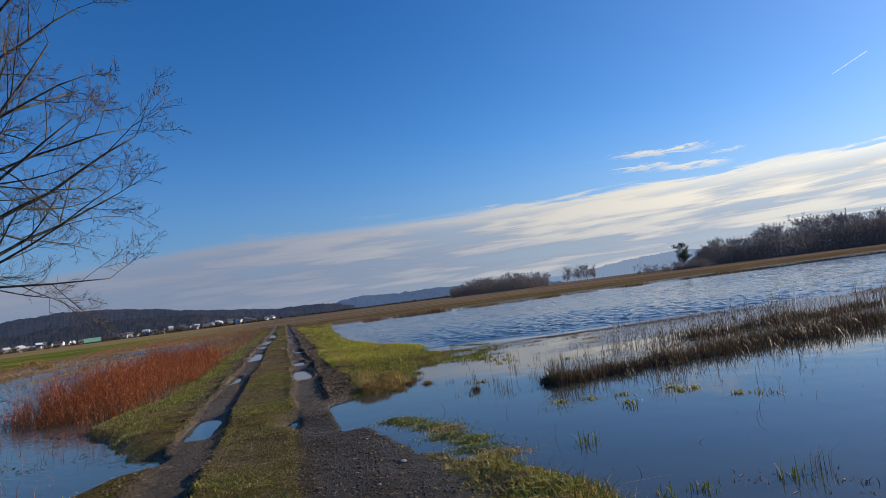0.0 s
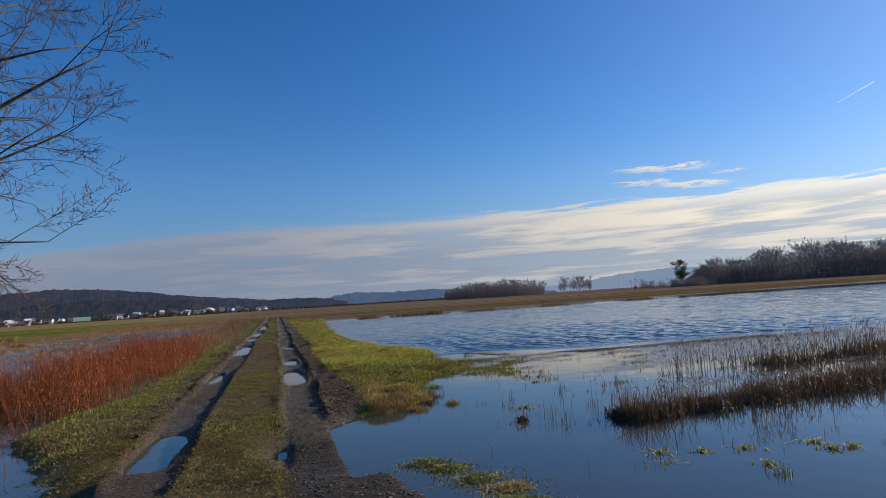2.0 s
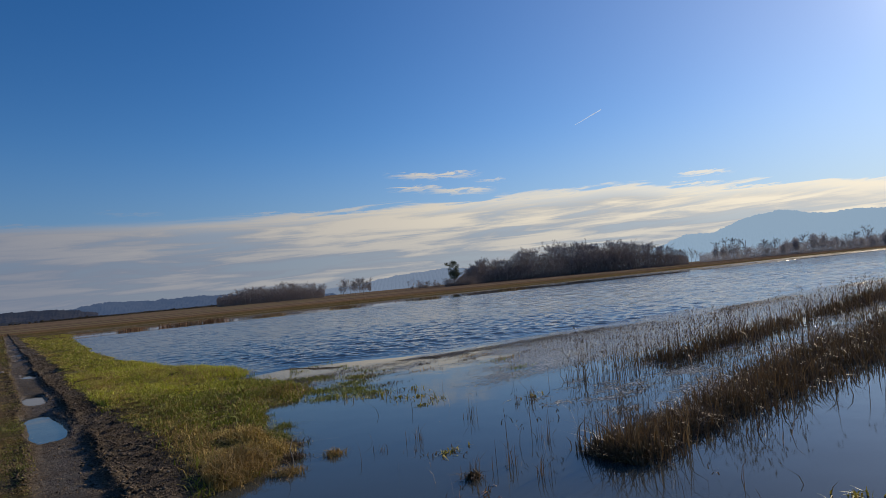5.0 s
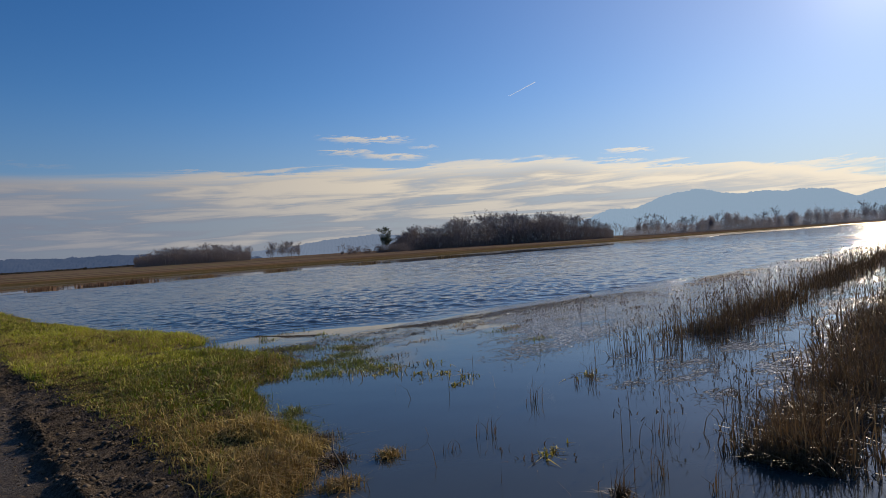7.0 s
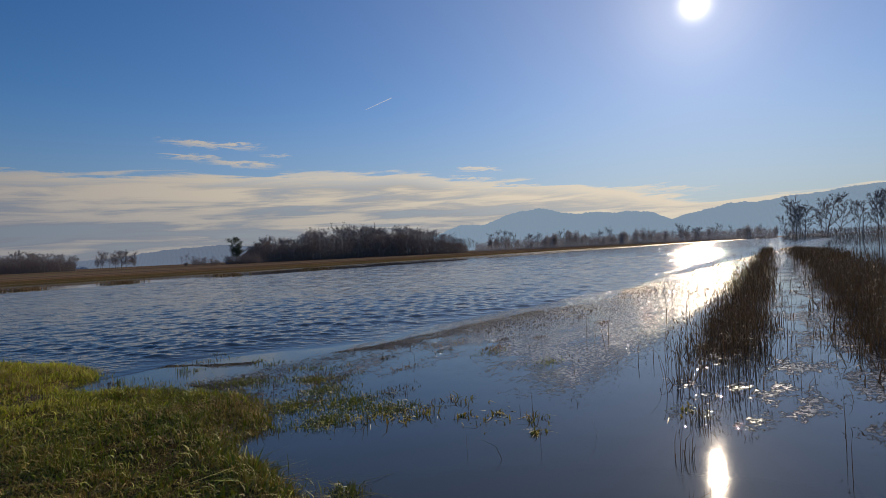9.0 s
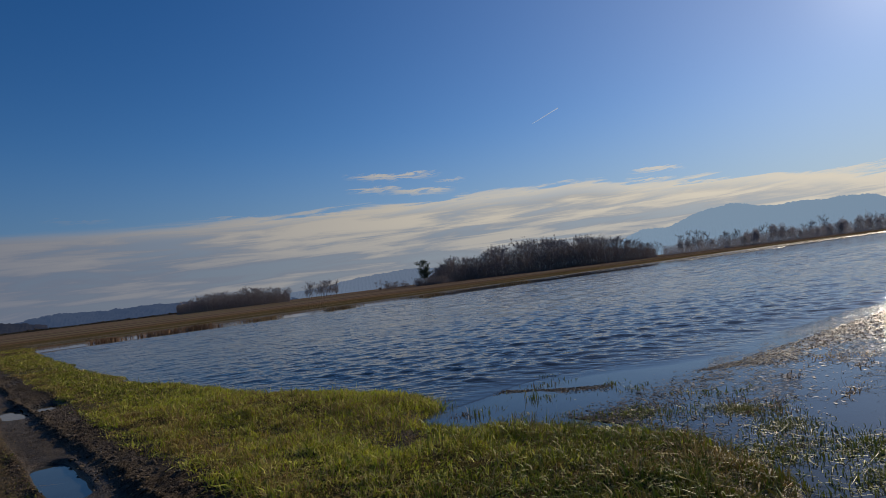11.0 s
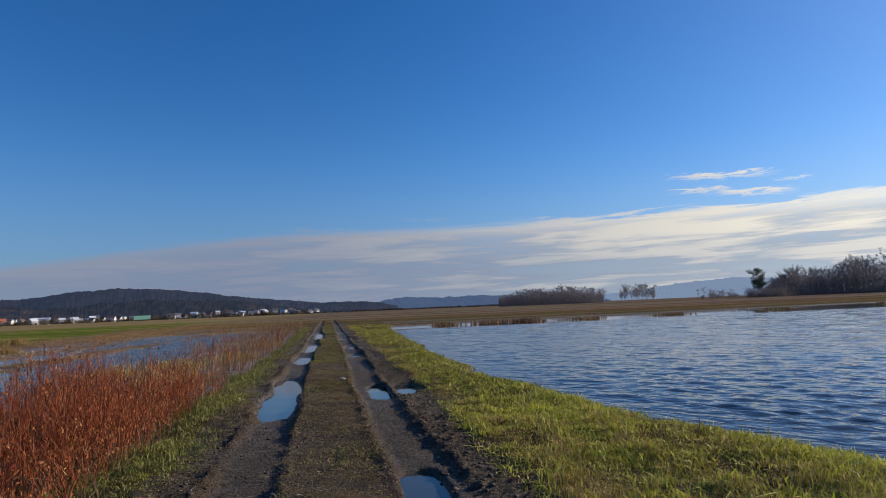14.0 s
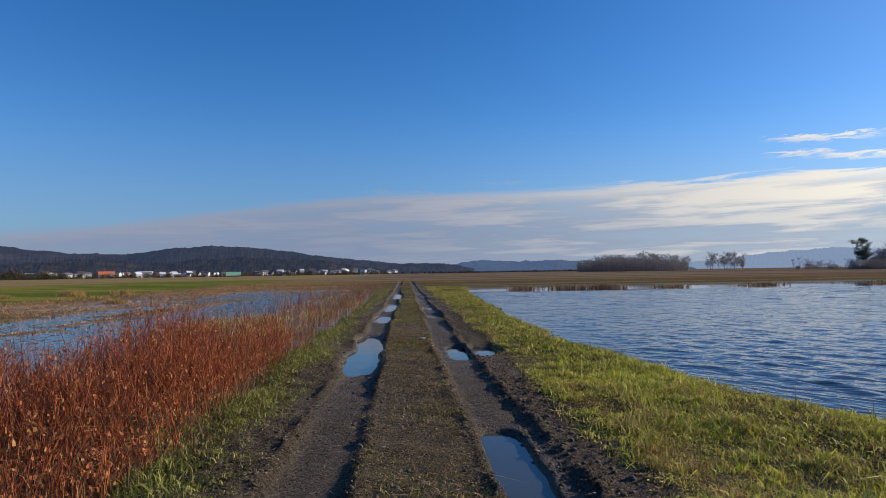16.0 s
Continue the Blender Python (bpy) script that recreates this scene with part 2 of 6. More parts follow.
def ground_z(x, y):
    x, y = np.asarray(x, float), np.asarray(y, float)
    sl, sr = shores(y)
    edge = 0.18 * wobble(x, y, 2.2, 3) + 0.09 * wobble(x, y, 6.0, 4)
    l2, r2 = shores(y + 0.25)
    l1, r1 = shores(y - 0.25)
    inland = np.minimum((sr - x) / np.sqrt(1 + ((r2 - r1) * 2) ** 2), (x - sl) / np.sqrt(1 + ((l2 - l1) * 2) ** 2)) + edge
    # beyond the far shore, and behind the flood on the other side, the land comes up again
    far = y - (74.0 + 3.0 * wobble(x, y * 0 + 1.0, 0.12, 5) + 0.004 * x) + 2.0 * wobble(x, y, 0.5, 6)
    west = -(x + 14.5) + 2.6 * wobble(x * 0.4, y * 0.22, 1.0, 7)
    west = np.where(y < 20, west - 2.0, west)
    up = smooth(-1.0, 0.5, inland)
    z = -0.42 + up * 0.45
    streak = 0.075 * wobble(x * 1.25, y * 0.13, 1.0, 8) + 0.03 * wobble(x, y * 0.5, 2.6, 9)
    z_west = WL + 0.006 + np.clip(west, -7, 14) * 0.0085 + streak * np.clip(1.2 - west / 22.0, 0.2, 1) + 0.14 * smooth(12, 26, west)
    z_far = WL - 0.012 + np.clip(far, -3, 40) * 0.006 + 0.09 * wobble(x * 0.035, y, 0.75, 10) * smooth(45, 12, far)
    z_far = z_far - 0.075 * smooth(34, 12, x) * smooth(2.0, 4.5, x) * smooth(112, 90, y) * np.clip(0.6 + 0.8 * wobble(x * 0.14, y * 0.6, 0.6, 67), 0, 1.3)
    z = np.maximum(z, np.where(x < -5, z_west, -1))
    z = np.maximum(z, np.where(far > -4, z_far, -1))
    bed = smooth(-6.3, -5.0, x + 0.5 * wobble(x, y, 0.9, 18)) * smooth(17.0, 19.0, y + 0.3 * (x + 3)) * smooth(48, 36, y)
    z = np.maximum(z, np.where(x < -1.8, -0.42 + bed * 0.375 + 0.03 * wobble(x, y, 2.5, 19), -1))
    # track: grassy middle, two ruts, a churned strip on the lake side
    on = smooth(0.0, 0.9, inland) * smooth(95, 80, y)
    z = z + on * (0.035 * wobble(x, y, 1.4, 11) + 0.012 * wobble(x, y, 9.0, 12))
    near = smooth(140, 90, y)
    for cx in (-0.86, 0.84):
        wig = 0.05 * np.sin(y * 0.31 + cx) + 0.03 * np.sin(y * 1.1)
        d = np.abs(x - cx - wig)
        rut = smooth(0.36, 0.2, d) * (smooth(8.5, 12.5, y) if cx > 0 else 1.0)
        floor = -0.026 + 0.01 * np.sin(y * 0.9 + cx * 3) + 0.009 * wobble(x, y, 8.0, 13)
        z = np.where(near * rut > 0, z * (1 - rut * near) + floor * rut * near, z)
        z = z + near * (smooth(11, 14, y) if cx > 0 else 1.0) * 0.03 * np.exp(-((d - 0.36) / 0.055) ** 2) * np.clip(0.55 + 0.55 * wobble(x, y, 3.0, 14) + 0.5 * wobble(x, y, 16.0, 46), 0, 2)
    lugs = smooth(1.05, 1.2, x) * smooth(1.85, 1.65, x) * near * smooth(12, 17, y)
    z = z - lugs * (0.02 + 0.016 * np.sin((y + 0.35 * x) * 42.0 + 1.5 * wobble(x, y, 1.3, 50)) * smooth(0.1, 0.5, np.sin(y * 0.35 + 1.0) + 0.6))
    z = z + lugs * (0.012 * wobble(x, y, 12.0, 15) + 0.014 * wobble(x, y, 30.0, 47))
    shoulder = smooth(-1.15, -1.3, x) * smooth(-2.0, -1.6, x) * near * smooth(12, 16, y)
    z = z + shoulder * (0.018 * wobble(x, y, 11.0, 48) + 0.01 * wobble(x, y, 28.0, 49))
    # the churned, stony patch before the inlet
    patch = smooth(12.7, 11.7, y) * smooth(0.4, 0.75, x) * smooth(2.5, 1.9, x)
    z = z + patch * (np.minimum(z, -0.045 + 0.012 * wobble(x, y, 3.0, 34)) - z + 0.008 * wobble(x, y, 16.0, 16))
    for cx, y0, y1, hw in PUDDLES:
        cy, hl = (y0 + y1) / 2, (y1 - y0) / 2
        r = (np.abs((x - cx - 0.25 * hw * wobble(x * 0, y, 1.6, int(y0))) / hw) ** 3 + np.abs((y - cy) / hl) ** 6) ** (1 / 3) + 0.1 * wobble(x, y, 5.5, 17) + 0.06 * wobble(x, y, 14.0, 20)
        z = z - smooth(1.2, 0.8, r) * np.clip(z - (WL - 0.045), 0, 1)
    # gentle rise to the wooded edge far away
    return z


def axis(parts):
    out = []
    for a, b, n in parts:
        out.append(np.linspace(a, b, n, endpoint=False))
    return np.concatenate(out + [np.array([parts[-1][1]])])


def mesh_from(name, verts, faces_flat, sizes, mats=()):
    """A mesh from arrays: n x 3 corners, a flat list of corner numbers and the size of each face."""
    me = bpy.data.meshes.new(name)
    me.vertices.add(len(verts))
    me.vertices.foreach_set("co", np.ascontiguousarray(verts, dtype=np.float32).ravel())
    me.loops.add(len(faces_flat))
    me.loops.foreach_set("vertex_index", np.ascontiguousarray(faces_flat, dtype=np.int32))
    me.polygons.add(len(sizes))
    starts = np.concatenate([[0], np.cumsum(sizes)[:-1]]).astype(np.int32)
    me.polygons.foreach_set("loop_start", starts)
    me.update(calc_edges=True)
    for m in mats:
        me.materials.append(m)
    return me


def grid_mesh(name, xs, ys, zf, mats=()):
    gx, gy = np.meshgrid(xs, ys)
    verts = np.stack([gx, gy, zf(gx, gy)], -1).reshape(-1, 3)
    nx, ny = len(xs), len(ys)
    i = (np.arange(ny - 1)[:, None] * nx + np.arange(nx - 1)[None, :]).ravel()
    faces = np.stack([i, i + 1, i + 1 + nx, i + nx], 1)
    me = mesh_from(name, verts, faces.ravel(), np.full(len(faces), 4), mats)
    me.polygons.foreach_set("use_smooth", np.ones(len(faces), dtype=bool))
    return me, verts


# ---- materials ----
def ground_material():
    m, nt, b = material("wet_earth")
    p = place(nt)
    zone = node(nt, "Attribute", attribute_name="zone").outputs["Color"]
    sep = node(nt, "SeparateColor")
    nt.links.new(zone, sep.inputs[0])
    grass, straw, green = sep.outputs
    fine = noise_tex(nt, p, 30.0, 7.0, 0.75)
    mid = noise_tex(nt, p, 5.0, 5.0, 0.6)
    wide = noise_tex(nt, p, 0.35, 4.0, 0.6)
    mud = blend(nt, ramp01(nt, fine, 0.4, 0.6), (0.03, 0.024, 0.017), (0.135, 0.108, 0.08))
    mud = blend(nt, ramp01(nt, noise_tex(nt, p, 70.0, 3.0, 0.6), 0.56, 0.64, 0.0, 0.75), mud, (0.21, 0.18, 0.145))
    mud = blend(nt, ramp01(nt, mid, 0.5, 0.66, 0.0, 0.6), mud, (0.15, 0.117, 0.084))
    turf = blend(nt, ramp01(nt, mid, 0.42, 0.58), (0.07, 0.072, 0.018), (0.11, 0.08, 0.036))
    turf = blend(nt, ramp01(nt, fine, 0.45, 0.6, 0.0, 0.8), turf, (0.16, 0.115, 0.058))
    turf = blend(nt, ramp01(nt, fine, 0.48, 0.38, 0.0, 0.8), turf, (0.022, 0.018, 0.009))
    dry = blend(nt, ramp01(nt, mid, 0.3, 0.7), (0.17, 0.1, 0.055), (0.3, 0.19, 0.1))
    strip = noise_tex(nt, scaled(nt, p, (0.06, 0.3, 1.0)), 0.35, 5.0, 0.65)
    dry = blend(nt, ramp01(nt, strip, 0.4, 0.6), dry, (0.11, 0.066, 0.03))
    dry = blend(nt, ramp01(nt, wide, 0.5, 0.7, 0.0, 0.8), dry, (0.2, 0.17, 0.05))
    bands = noise_tex(nt, scaled(nt, p, (0.004, 0.035, 1.0)), 1.0, 4.0, 0.6)
    away = node(nt, "SeparateXYZ")
    nt.links.new(p, away.inputs[0])
    plain = blend(nt, ramp01(nt, bands, 0.46, 0.54), (0.12, 0.085, 0.062), (0.2, 0.145, 0.1))
    plain = blend(nt, ramp01(nt, bands, 0.58, 0.63), plain, (0.17, 0.165, 0.07))
    plain = blend(nt, ramp01(nt, away.outputs[0], 0.0, -40.0, 0.0, 0.75), plain, blend(nt, ramp01(nt, bands, 0.44, 0.58), (0.3, 0.24, 0.1), (0.24, 0.15, 0.075)))
    dry = blend(nt, ramp01(nt, away.outputs[1], 95.0, 150.0), dry, plain)
    field = blend(nt, ramp01(nt, strip, 0.42, 0.6), (0.1, 0.135, 0.024), (0.25, 0.21, 0.055))
    field = blend(nt, ramp01(nt, mid, 0.45, 0.7, 0.0, 0.6), field, (0.08, 0.1, 0.022))
    damp = node(nt, "Attribute", attribute_name="zone").outputs["Alpha"]
    soaked = blend(nt, ramp01(nt, fine, 0.42, 0.62), (0.02, 0.016, 0.011), (0.075, 0.06, 0.044))
    mud = blend(nt, ramp01(nt, calc(nt, "ADD", damp, calc(nt, "MULTIPLY", calc(nt, "SUBTRACT", mid, 0.5), 0.7)), 0.25, 0.7), mud, soaked)
    col = blend(nt, ramp01(nt, calc(nt, "ADD", grass, calc(nt, "MULTIPLY", calc(nt, "SUBTRACT", mid, 0.5), 0.9)), 0.35, 0.65), mud, turf)
    col = blend(nt, straw, col, dry)
    col = blend(nt, green, col, field)
    nt.links.new(col, b.inputs["Base Color"])
    z = node(nt, "SeparateXYZ")
    nt.links.new(p, z.inputs[0])
    wet = ramp01(nt, z.outputs[2], WL - 0.01, WL + 0.07)
    nt.links.new(calc(nt, "ADD", calc(nt, "MULTIPLY", wet, 0.42), calc(nt, "MULTIPLY", fine, 0.55)), b.inputs["Roughness"])
    nt.links.new(calc(nt, "MULTIPLY", ramp01(nt, z.outputs[2], WL + 0.12, WL), 0.2), b.inputs["Specular IOR Level"])
    bump = node(nt, "Bump")
    bump.inputs["Strength"].default_value, bump.inputs["Distance"].default_value = 1.0, 0.1
    nt.links.new(calc(nt, "ADD", calc(nt, "MULTIPLY", fine, 0.7), calc(nt, "MULTIPLY", mid, 0.6)), bump.inputs["Height"])
    nt.links.new(bump.outputs[0], b.inputs["Normal"])
    return m


def water_material():
    m, nt, b = material("flood_water")
    p = place(nt)
    sep = node(nt, "SeparateXYZ")
    nt.links.new(p, sep.inputs[0])
    x, y, _ = sep.outputs
    b.inputs["IOR"].default_value = 1.333
    # open lake: wind waves with long crests; the flooded corner behind the reeds lies still
    shift = noise_tex(nt, p, 0.25, 3.0)
    line = calc(nt, "ADD", calc(nt, "ADD", y, ramp01(nt, x, 7.0, 21.0, 0.0, 0.9)), calc(nt, "MULTIPLY", calc(nt, "SUBTRACT", shift, 0.5), 1.6))
    open_lake = calc(nt, "MULTIPLY", calc(nt, "MULTIPLY", ramp01(nt, calc(nt, "SUBTRACT", line, ramp01(nt, x, 9.5, 6.0, 0.0, 1.5)), 20.9, 21.9), ramp01(nt, line, 69.0, 65.5, 0.0, 1.0)), ramp01(nt, x, 2.0, 4.5))
    west = calc(nt, "ADD", ramp01(nt, x, -3.5, -6.0, 0.0, 1.4), ramp01(nt, x, -1.6, -3.0, 0.0, 0.3))
    torn = noise_tex(nt, scaled(nt, p, (0.6, 1.3, 1)), 1.1, 7.0, 0.72)
    lee = ramp01(nt, line, 21.6, 20.9)
    raft = calc(nt, "MULTIPLY", ramp01(nt, line, 17.4, 19.6), ramp01(nt, x, 4.6, 7.0))
    slant = calc(nt, "SUBTRACT", x, calc(nt, "MULTIPLY", calc(nt, "SUBTRACT", y, 16.5), 0.9))
    slick = calc(nt, "MULTIPLY", ramp01(nt, calc(nt, "ADD", slant, calc(nt, "MULTIPLY", calc(nt, "SUBTRACT", torn, 0.5), 5.0)), 4.8, 7.8), ramp01(nt, y, 15.2, 16.8))
    slick = calc(nt, "MULTIPLY", slick, lee)
    skin = calc(nt, "MULTIPLY", raft, lee)
    fleck = noise_tex(nt, scaled(nt, p, (1.0, 1.25, 1.0)), 15.0, 5.0, 0.75)
    skin = calc(nt, "MULTIPLY", skin, ramp01(nt, calc(nt, "ADD", torn, ramp01(nt, x, 6.0, 13.0, -0.06, 0.12)), 0.36, 0.6))
    # film of foam and dust along the reeds in the ditch
    across = calc(nt, "SUBTRACT", y, calc(nt, "MULTIPLY", x, 0.085))
    ditch = calc(nt, "MULTIPLY", calc(nt, "MULTIPLY", ramp01(nt, x, 5.0, 6.5), calc(nt, "MULTIPLY", ramp01(nt, across, 11.6, 12.0), ramp01(nt, across, 14.9, 14.4))),
                 ramp01(nt, calc(nt, "ADD", torn, ramp01(nt, across, 12.2, 13.4, 0.1, -0.02)), 0.42, 0.56))
    skin = calc(nt, "MAXIMUM", calc(nt, "MAXIMUM", skin, ditch), calc(nt, "MULTIPLY", slick, ramp01(nt, torn, 0.3, 0.46, 0.55, 1.0)))
    skin = ramp01(nt, calc(nt, "ADD", fleck, calc(nt, "MULTIPLY", calc(nt, "SUBTRACT", skin, 1.0), 0.3)), 0.41, 0.53)
    # dusty film, with its bright shine of sky and sun painted into the grey
    nt.links.new(blend(nt, calc(nt, "MULTIPLY", skin, 0.85), (0.05, 0.056, 0.052), (0.34, 0.34, 0.33)), b.inputs["Base Color"])
    speck = ramp01(nt, noise_tex(nt, p, 22.0, 4.0, 0.7), 0.4, 0.6)
    # the wind sets the crests across its heading; long trains take over where the sheet of waves grows too coarse
    lead = calc(nt, "ADD", calc(nt, "MULTIPLY", x, math.sin(WIND)), calc(nt, "MULTIPLY", y, math.cos(WIND)))
    side = calc(nt, "SUBTRACT", calc(nt, "MULTIPLY", x, math.cos(WIND)), calc(nt, "MULTIPLY", y, math.sin(WIND)))
    turned = node(nt, "CombineXYZ")
    nt.links.new(calc(nt, "MULTIPLY", side, 0.45), turned.inputs[0])
    nt.links.new(calc(nt, "MULTIPLY", lead, 1.3), turned.inputs[1])
    reach = node(nt, "VectorMath", operation="LENGTH")
    nt.links.new(p, reach.inputs[0])
    w0 = noise_tex(nt, turned.outputs[0], 1.5, 2.0, 0.5, 0.4)
    w1 = noise_tex(nt, turned.outputs[0], 4.0, 2.0, 0.5, 0.4)
    w2 = noise_tex(nt, turned.outputs[0], 8.0, 2.0, 0.5, 0.3)
    w3 = noise_tex(nt, p, 24.0, 4.0, 0.65)
    waves = calc(nt, "ADD", calc(nt, "MULTIPLY", w0, ramp01(nt, reach.outputs["Value"], 30.0, 70.0, 0.02, 0.15)), calc(nt, "ADD", calc(nt, "MULTIPLY", w1, 0.028), calc(nt, "MULTIPLY", w2, 0.006)))
    lake = calc(nt, "MULTIPLY", waves, calc(nt, "ADD", open_lake, west))
    w4 = noise_tex(nt, scaled(nt, p, (0.8, 1.3, 1.0)), 8.0, 3.0, 0.6, 0.6)
    film = calc(nt, "ADD", calc(nt, "MULTIPLY", w4, 0.0065), calc(nt, "MULTIPLY", noise_tex(nt, p, 48.0, 2.0, 0.5), 0.0024))
    film = calc(nt, "MULTIPLY", film, skin)
    small = calc(nt, "MULTIPLY", w3, calc(nt, "ADD", calc(nt, "MULTIPLY", skin, 0.0016), 0.00025))
    swell = calc(nt, "MULTIPLY", noise_tex(nt, p, 1.1, 2.0), 0.004)
    bump = node(nt, "Bump")
    bump.inputs["Strength"].default_value, bump.inputs["Distance"].default_value = 1.0, 1.0
    nt.links.new(calc(nt, "ADD", calc(nt, "ADD", lake, small), calc(nt, "ADD", swell, film)), bump.inputs["Height"])
    nt.links.new(bump.outputs[0], b.inputs["Normal"])
    nt.links.new(calc(nt, "ADD", calc(nt, "MULTIPLY", open_lake, 0.03), calc(nt, "ADD", calc(nt, "MULTIPLY", skin, calc(nt, "ADD", calc(nt, "MULTIPLY", speck, 0.13), 0.03)), 0.03)), b.inputs["Roughness"])
    return m


def leaf_material(name, colours, rough=0.55, through=0.25, sheen=0.12):
    """Blades and leaves: each island takes its own mix of the given colours."""
    m, nt, b = material(name)
    rnd = node(nt, "NewGeometry").outputs["Random Per Island"]
    ramp = node(nt, "ValToRGB")
    els = ramp.color_ramp.elements
    while len(els) < len(colours):
        els.new(0.5)
    for i, c in enumerate(colours):
        els[i].position = i / (len(colours) - 1)
        els[i].color = (*c, 1)
    nt.links.new(rnd, ramp.inputs[0])
    patch = noise_tex(nt, place(nt), 0.7, 3.0)
    col = blend(nt, ramp01(nt, patch, 0.35, 0.7, 0.0, 0.45), ramp.outputs[0], colours[-1])
    nt.links.new(col, b.inputs["Base Color"])
    b.inputs["Roughness"].default_value = rough
    b.inputs["Specular IOR Level"].default_value = sheen
    if through:
        out = nt.nodes["Material Output"]
        tr = node(nt, "BsdfTranslucent")
        nt.links.new(col, tr.inputs["Color"])
        mix = node(nt, "MixShader")
        mix.inputs[0].default_value = through
        nt.links.new(b.outputs[0], mix.inputs[1])
        nt.links.new(tr.outputs[0], mix.inputs[2])
        nt.links.new(mix.outputs[0], out.inputs["Surface"])
    return m


def bark_material(name, dark, light, scale=9.0):
    m, nt, b = material(name)
    n = noise_tex(nt, scaled(nt, place(nt), (1.0, 1.0, 0.35)), scale, 5.0, 0.6)
    nt.links.new(blend(nt, ramp01(nt, n, 0.35, 0.65), dark, light), b.inputs["Base Color"])
    b.inputs["Roughness"].default_value = 0.85
    bump = node(nt, "Bump")
    bump.inputs["Distance"].default_value = 0.01
    nt.links.new(n, bump.inputs["Height"])
    nt.links.new(bump.outputs[0], b.inputs["Normal"])
    return m


def plain_material(name, colour, rough=0.7, grain=0.12, scale=3.0):
    m, nt, b = material(name)
    n = noise_tex(nt, place(nt), scale, 4.0)
    lo, hi = tuple(c * (1 - grain) for c in colour), tuple(min(1, c * (1 + grain)) for c in colour)
    nt.links.new(blend(nt, n, lo, hi), b.inputs["Base Color"])
    b.inputs["Roughness"].default_value = rough
    return m


def haze_glow_material(name, low, high, glow, share):
    """Far wooded slopes as a backdrop: the haze of kilometres of air is added as a faint glow."""
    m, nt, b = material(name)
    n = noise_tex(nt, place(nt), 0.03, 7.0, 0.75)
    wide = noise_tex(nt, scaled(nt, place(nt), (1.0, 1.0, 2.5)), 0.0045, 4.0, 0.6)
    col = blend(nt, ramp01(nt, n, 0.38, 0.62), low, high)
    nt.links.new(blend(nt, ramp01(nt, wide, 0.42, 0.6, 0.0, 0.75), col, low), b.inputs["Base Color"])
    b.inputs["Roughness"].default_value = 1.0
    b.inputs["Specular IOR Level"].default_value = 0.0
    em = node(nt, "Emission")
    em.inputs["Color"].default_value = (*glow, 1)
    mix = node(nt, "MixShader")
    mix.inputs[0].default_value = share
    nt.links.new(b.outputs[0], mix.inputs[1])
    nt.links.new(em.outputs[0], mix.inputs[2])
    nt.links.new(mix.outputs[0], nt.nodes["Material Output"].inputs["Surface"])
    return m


EARTH, WATER = ground_material(), water_material()
LITTER = leaf_material("leaf_litter", [(0.2, 0.125, 0.055), (0.42, 0.29, 0.15), (0.11, 0.07, 0.038), (0.3, 0.2, 0.09)], 0.7, 0.15)
LUSH = leaf_material("lush_grass", [(0.08, 0.11, 0.012), (0.23, 0.27, 0.022), (0.36, 0.35, 0.05), (0.36, 0.25, 0.085), (0.14, 0.1, 0.035), (0.13, 0.18, 0.016), (0.27, 0.29, 0.024)], 0.55, 0.1, 0.18)
MEADOW = leaf_material("meadow_grass", [(0.14, 0.19, 0.016), (0.5, 0.54, 0.04), (0.68, 0.64, 0.11), (0.64, 0.5, 0.18), (0.3, 0.36, 0.025), (0.56, 0.56, 0.05)], 0.55, 0.28, 0.15)
TURF = leaf_material("short_turf", [(0.09, 0.12, 0.016), (0.22, 0.24, 0.035), (0.33, 0.28, 0.09), (0.17, 0.19, 0.03)], 0.5, 0.15, 0.2)
HAYGRASS = leaf_material("yellowed_grass", [(0.34, 0.24, 0.07), (0.58, 0.44, 0.15), (0.22, 0.13, 0.045), (0.5, 0.38, 0.11), (0.3, 0.19, 0.055)], 0.55, 0.15)
STUB = leaf_material("maize_stub", [(0.22, 0.13, 0.055), (0.38, 0.23, 0.095), (0.15, 0.085, 0.04), (0.48, 0.32, 0.14), (0.26, 0.15, 0.06)], 0.7, 0.05)
HAY = leaf_material("bleached_grass", [(0.28, 0.18, 0.06), (0.46, 0.33, 0.13), (0.17, 0.1, 0.04), (0.36, 0.25, 0.085)], 0.6, 0.2)
STRAW = leaf_material("dry_straw", [(0.28, 0.16, 0.05), (0.42, 0.27, 0.09), (0.22, 0.12, 0.035), (0.34, 0.21, 0.07)])
REED = leaf_material("dead_reed", [(0.065, 0.044, 0.026), (0.15, 0.095, 0.05), (0.27, 0.18, 0.09), (0.09, 0.06, 0.034), (0.2, 0.125, 0.06), (0.11, 0.068, 0.038)], 0.55, 0.2)
SEDGE = leaf_material("matted_sedge", [(0.04, 0.028, 0.019), (0.085, 0.055, 0.032), (0.15, 0.1, 0.05), (0.055, 0.036, 0.024), (0.11, 0.075, 0.035)], 0.5, 0.2, 0.3)
RED = leaf_material("red_stalk", [(0.05, 0.018, 0.013), (0.34, 0.08, 0.026), (0.1, 0.03, 0.018), (0.46, 0.17, 0.07), (0.14, 0.038, 0.02), (0.24, 0.056, 0.024)])
BROWN = leaf_material("dead_brush", [(0.16, 0.085, 0.05), (0.3, 0.17, 0.09), (0.1, 0.055, 0.035), (0.4, 0.26, 0.14), (0.2, 0.105, 0.06)], 0.7, 0.1)
LEAFY = leaf_material("water_leaf", [(0.16, 0.17, 0.02), (0.42, 0.34, 0.05), (0.55, 0.42, 0.09), (0.22, 0.13, 0.04), (0.34, 0.33, 0.04)], 0.45, 0.2)
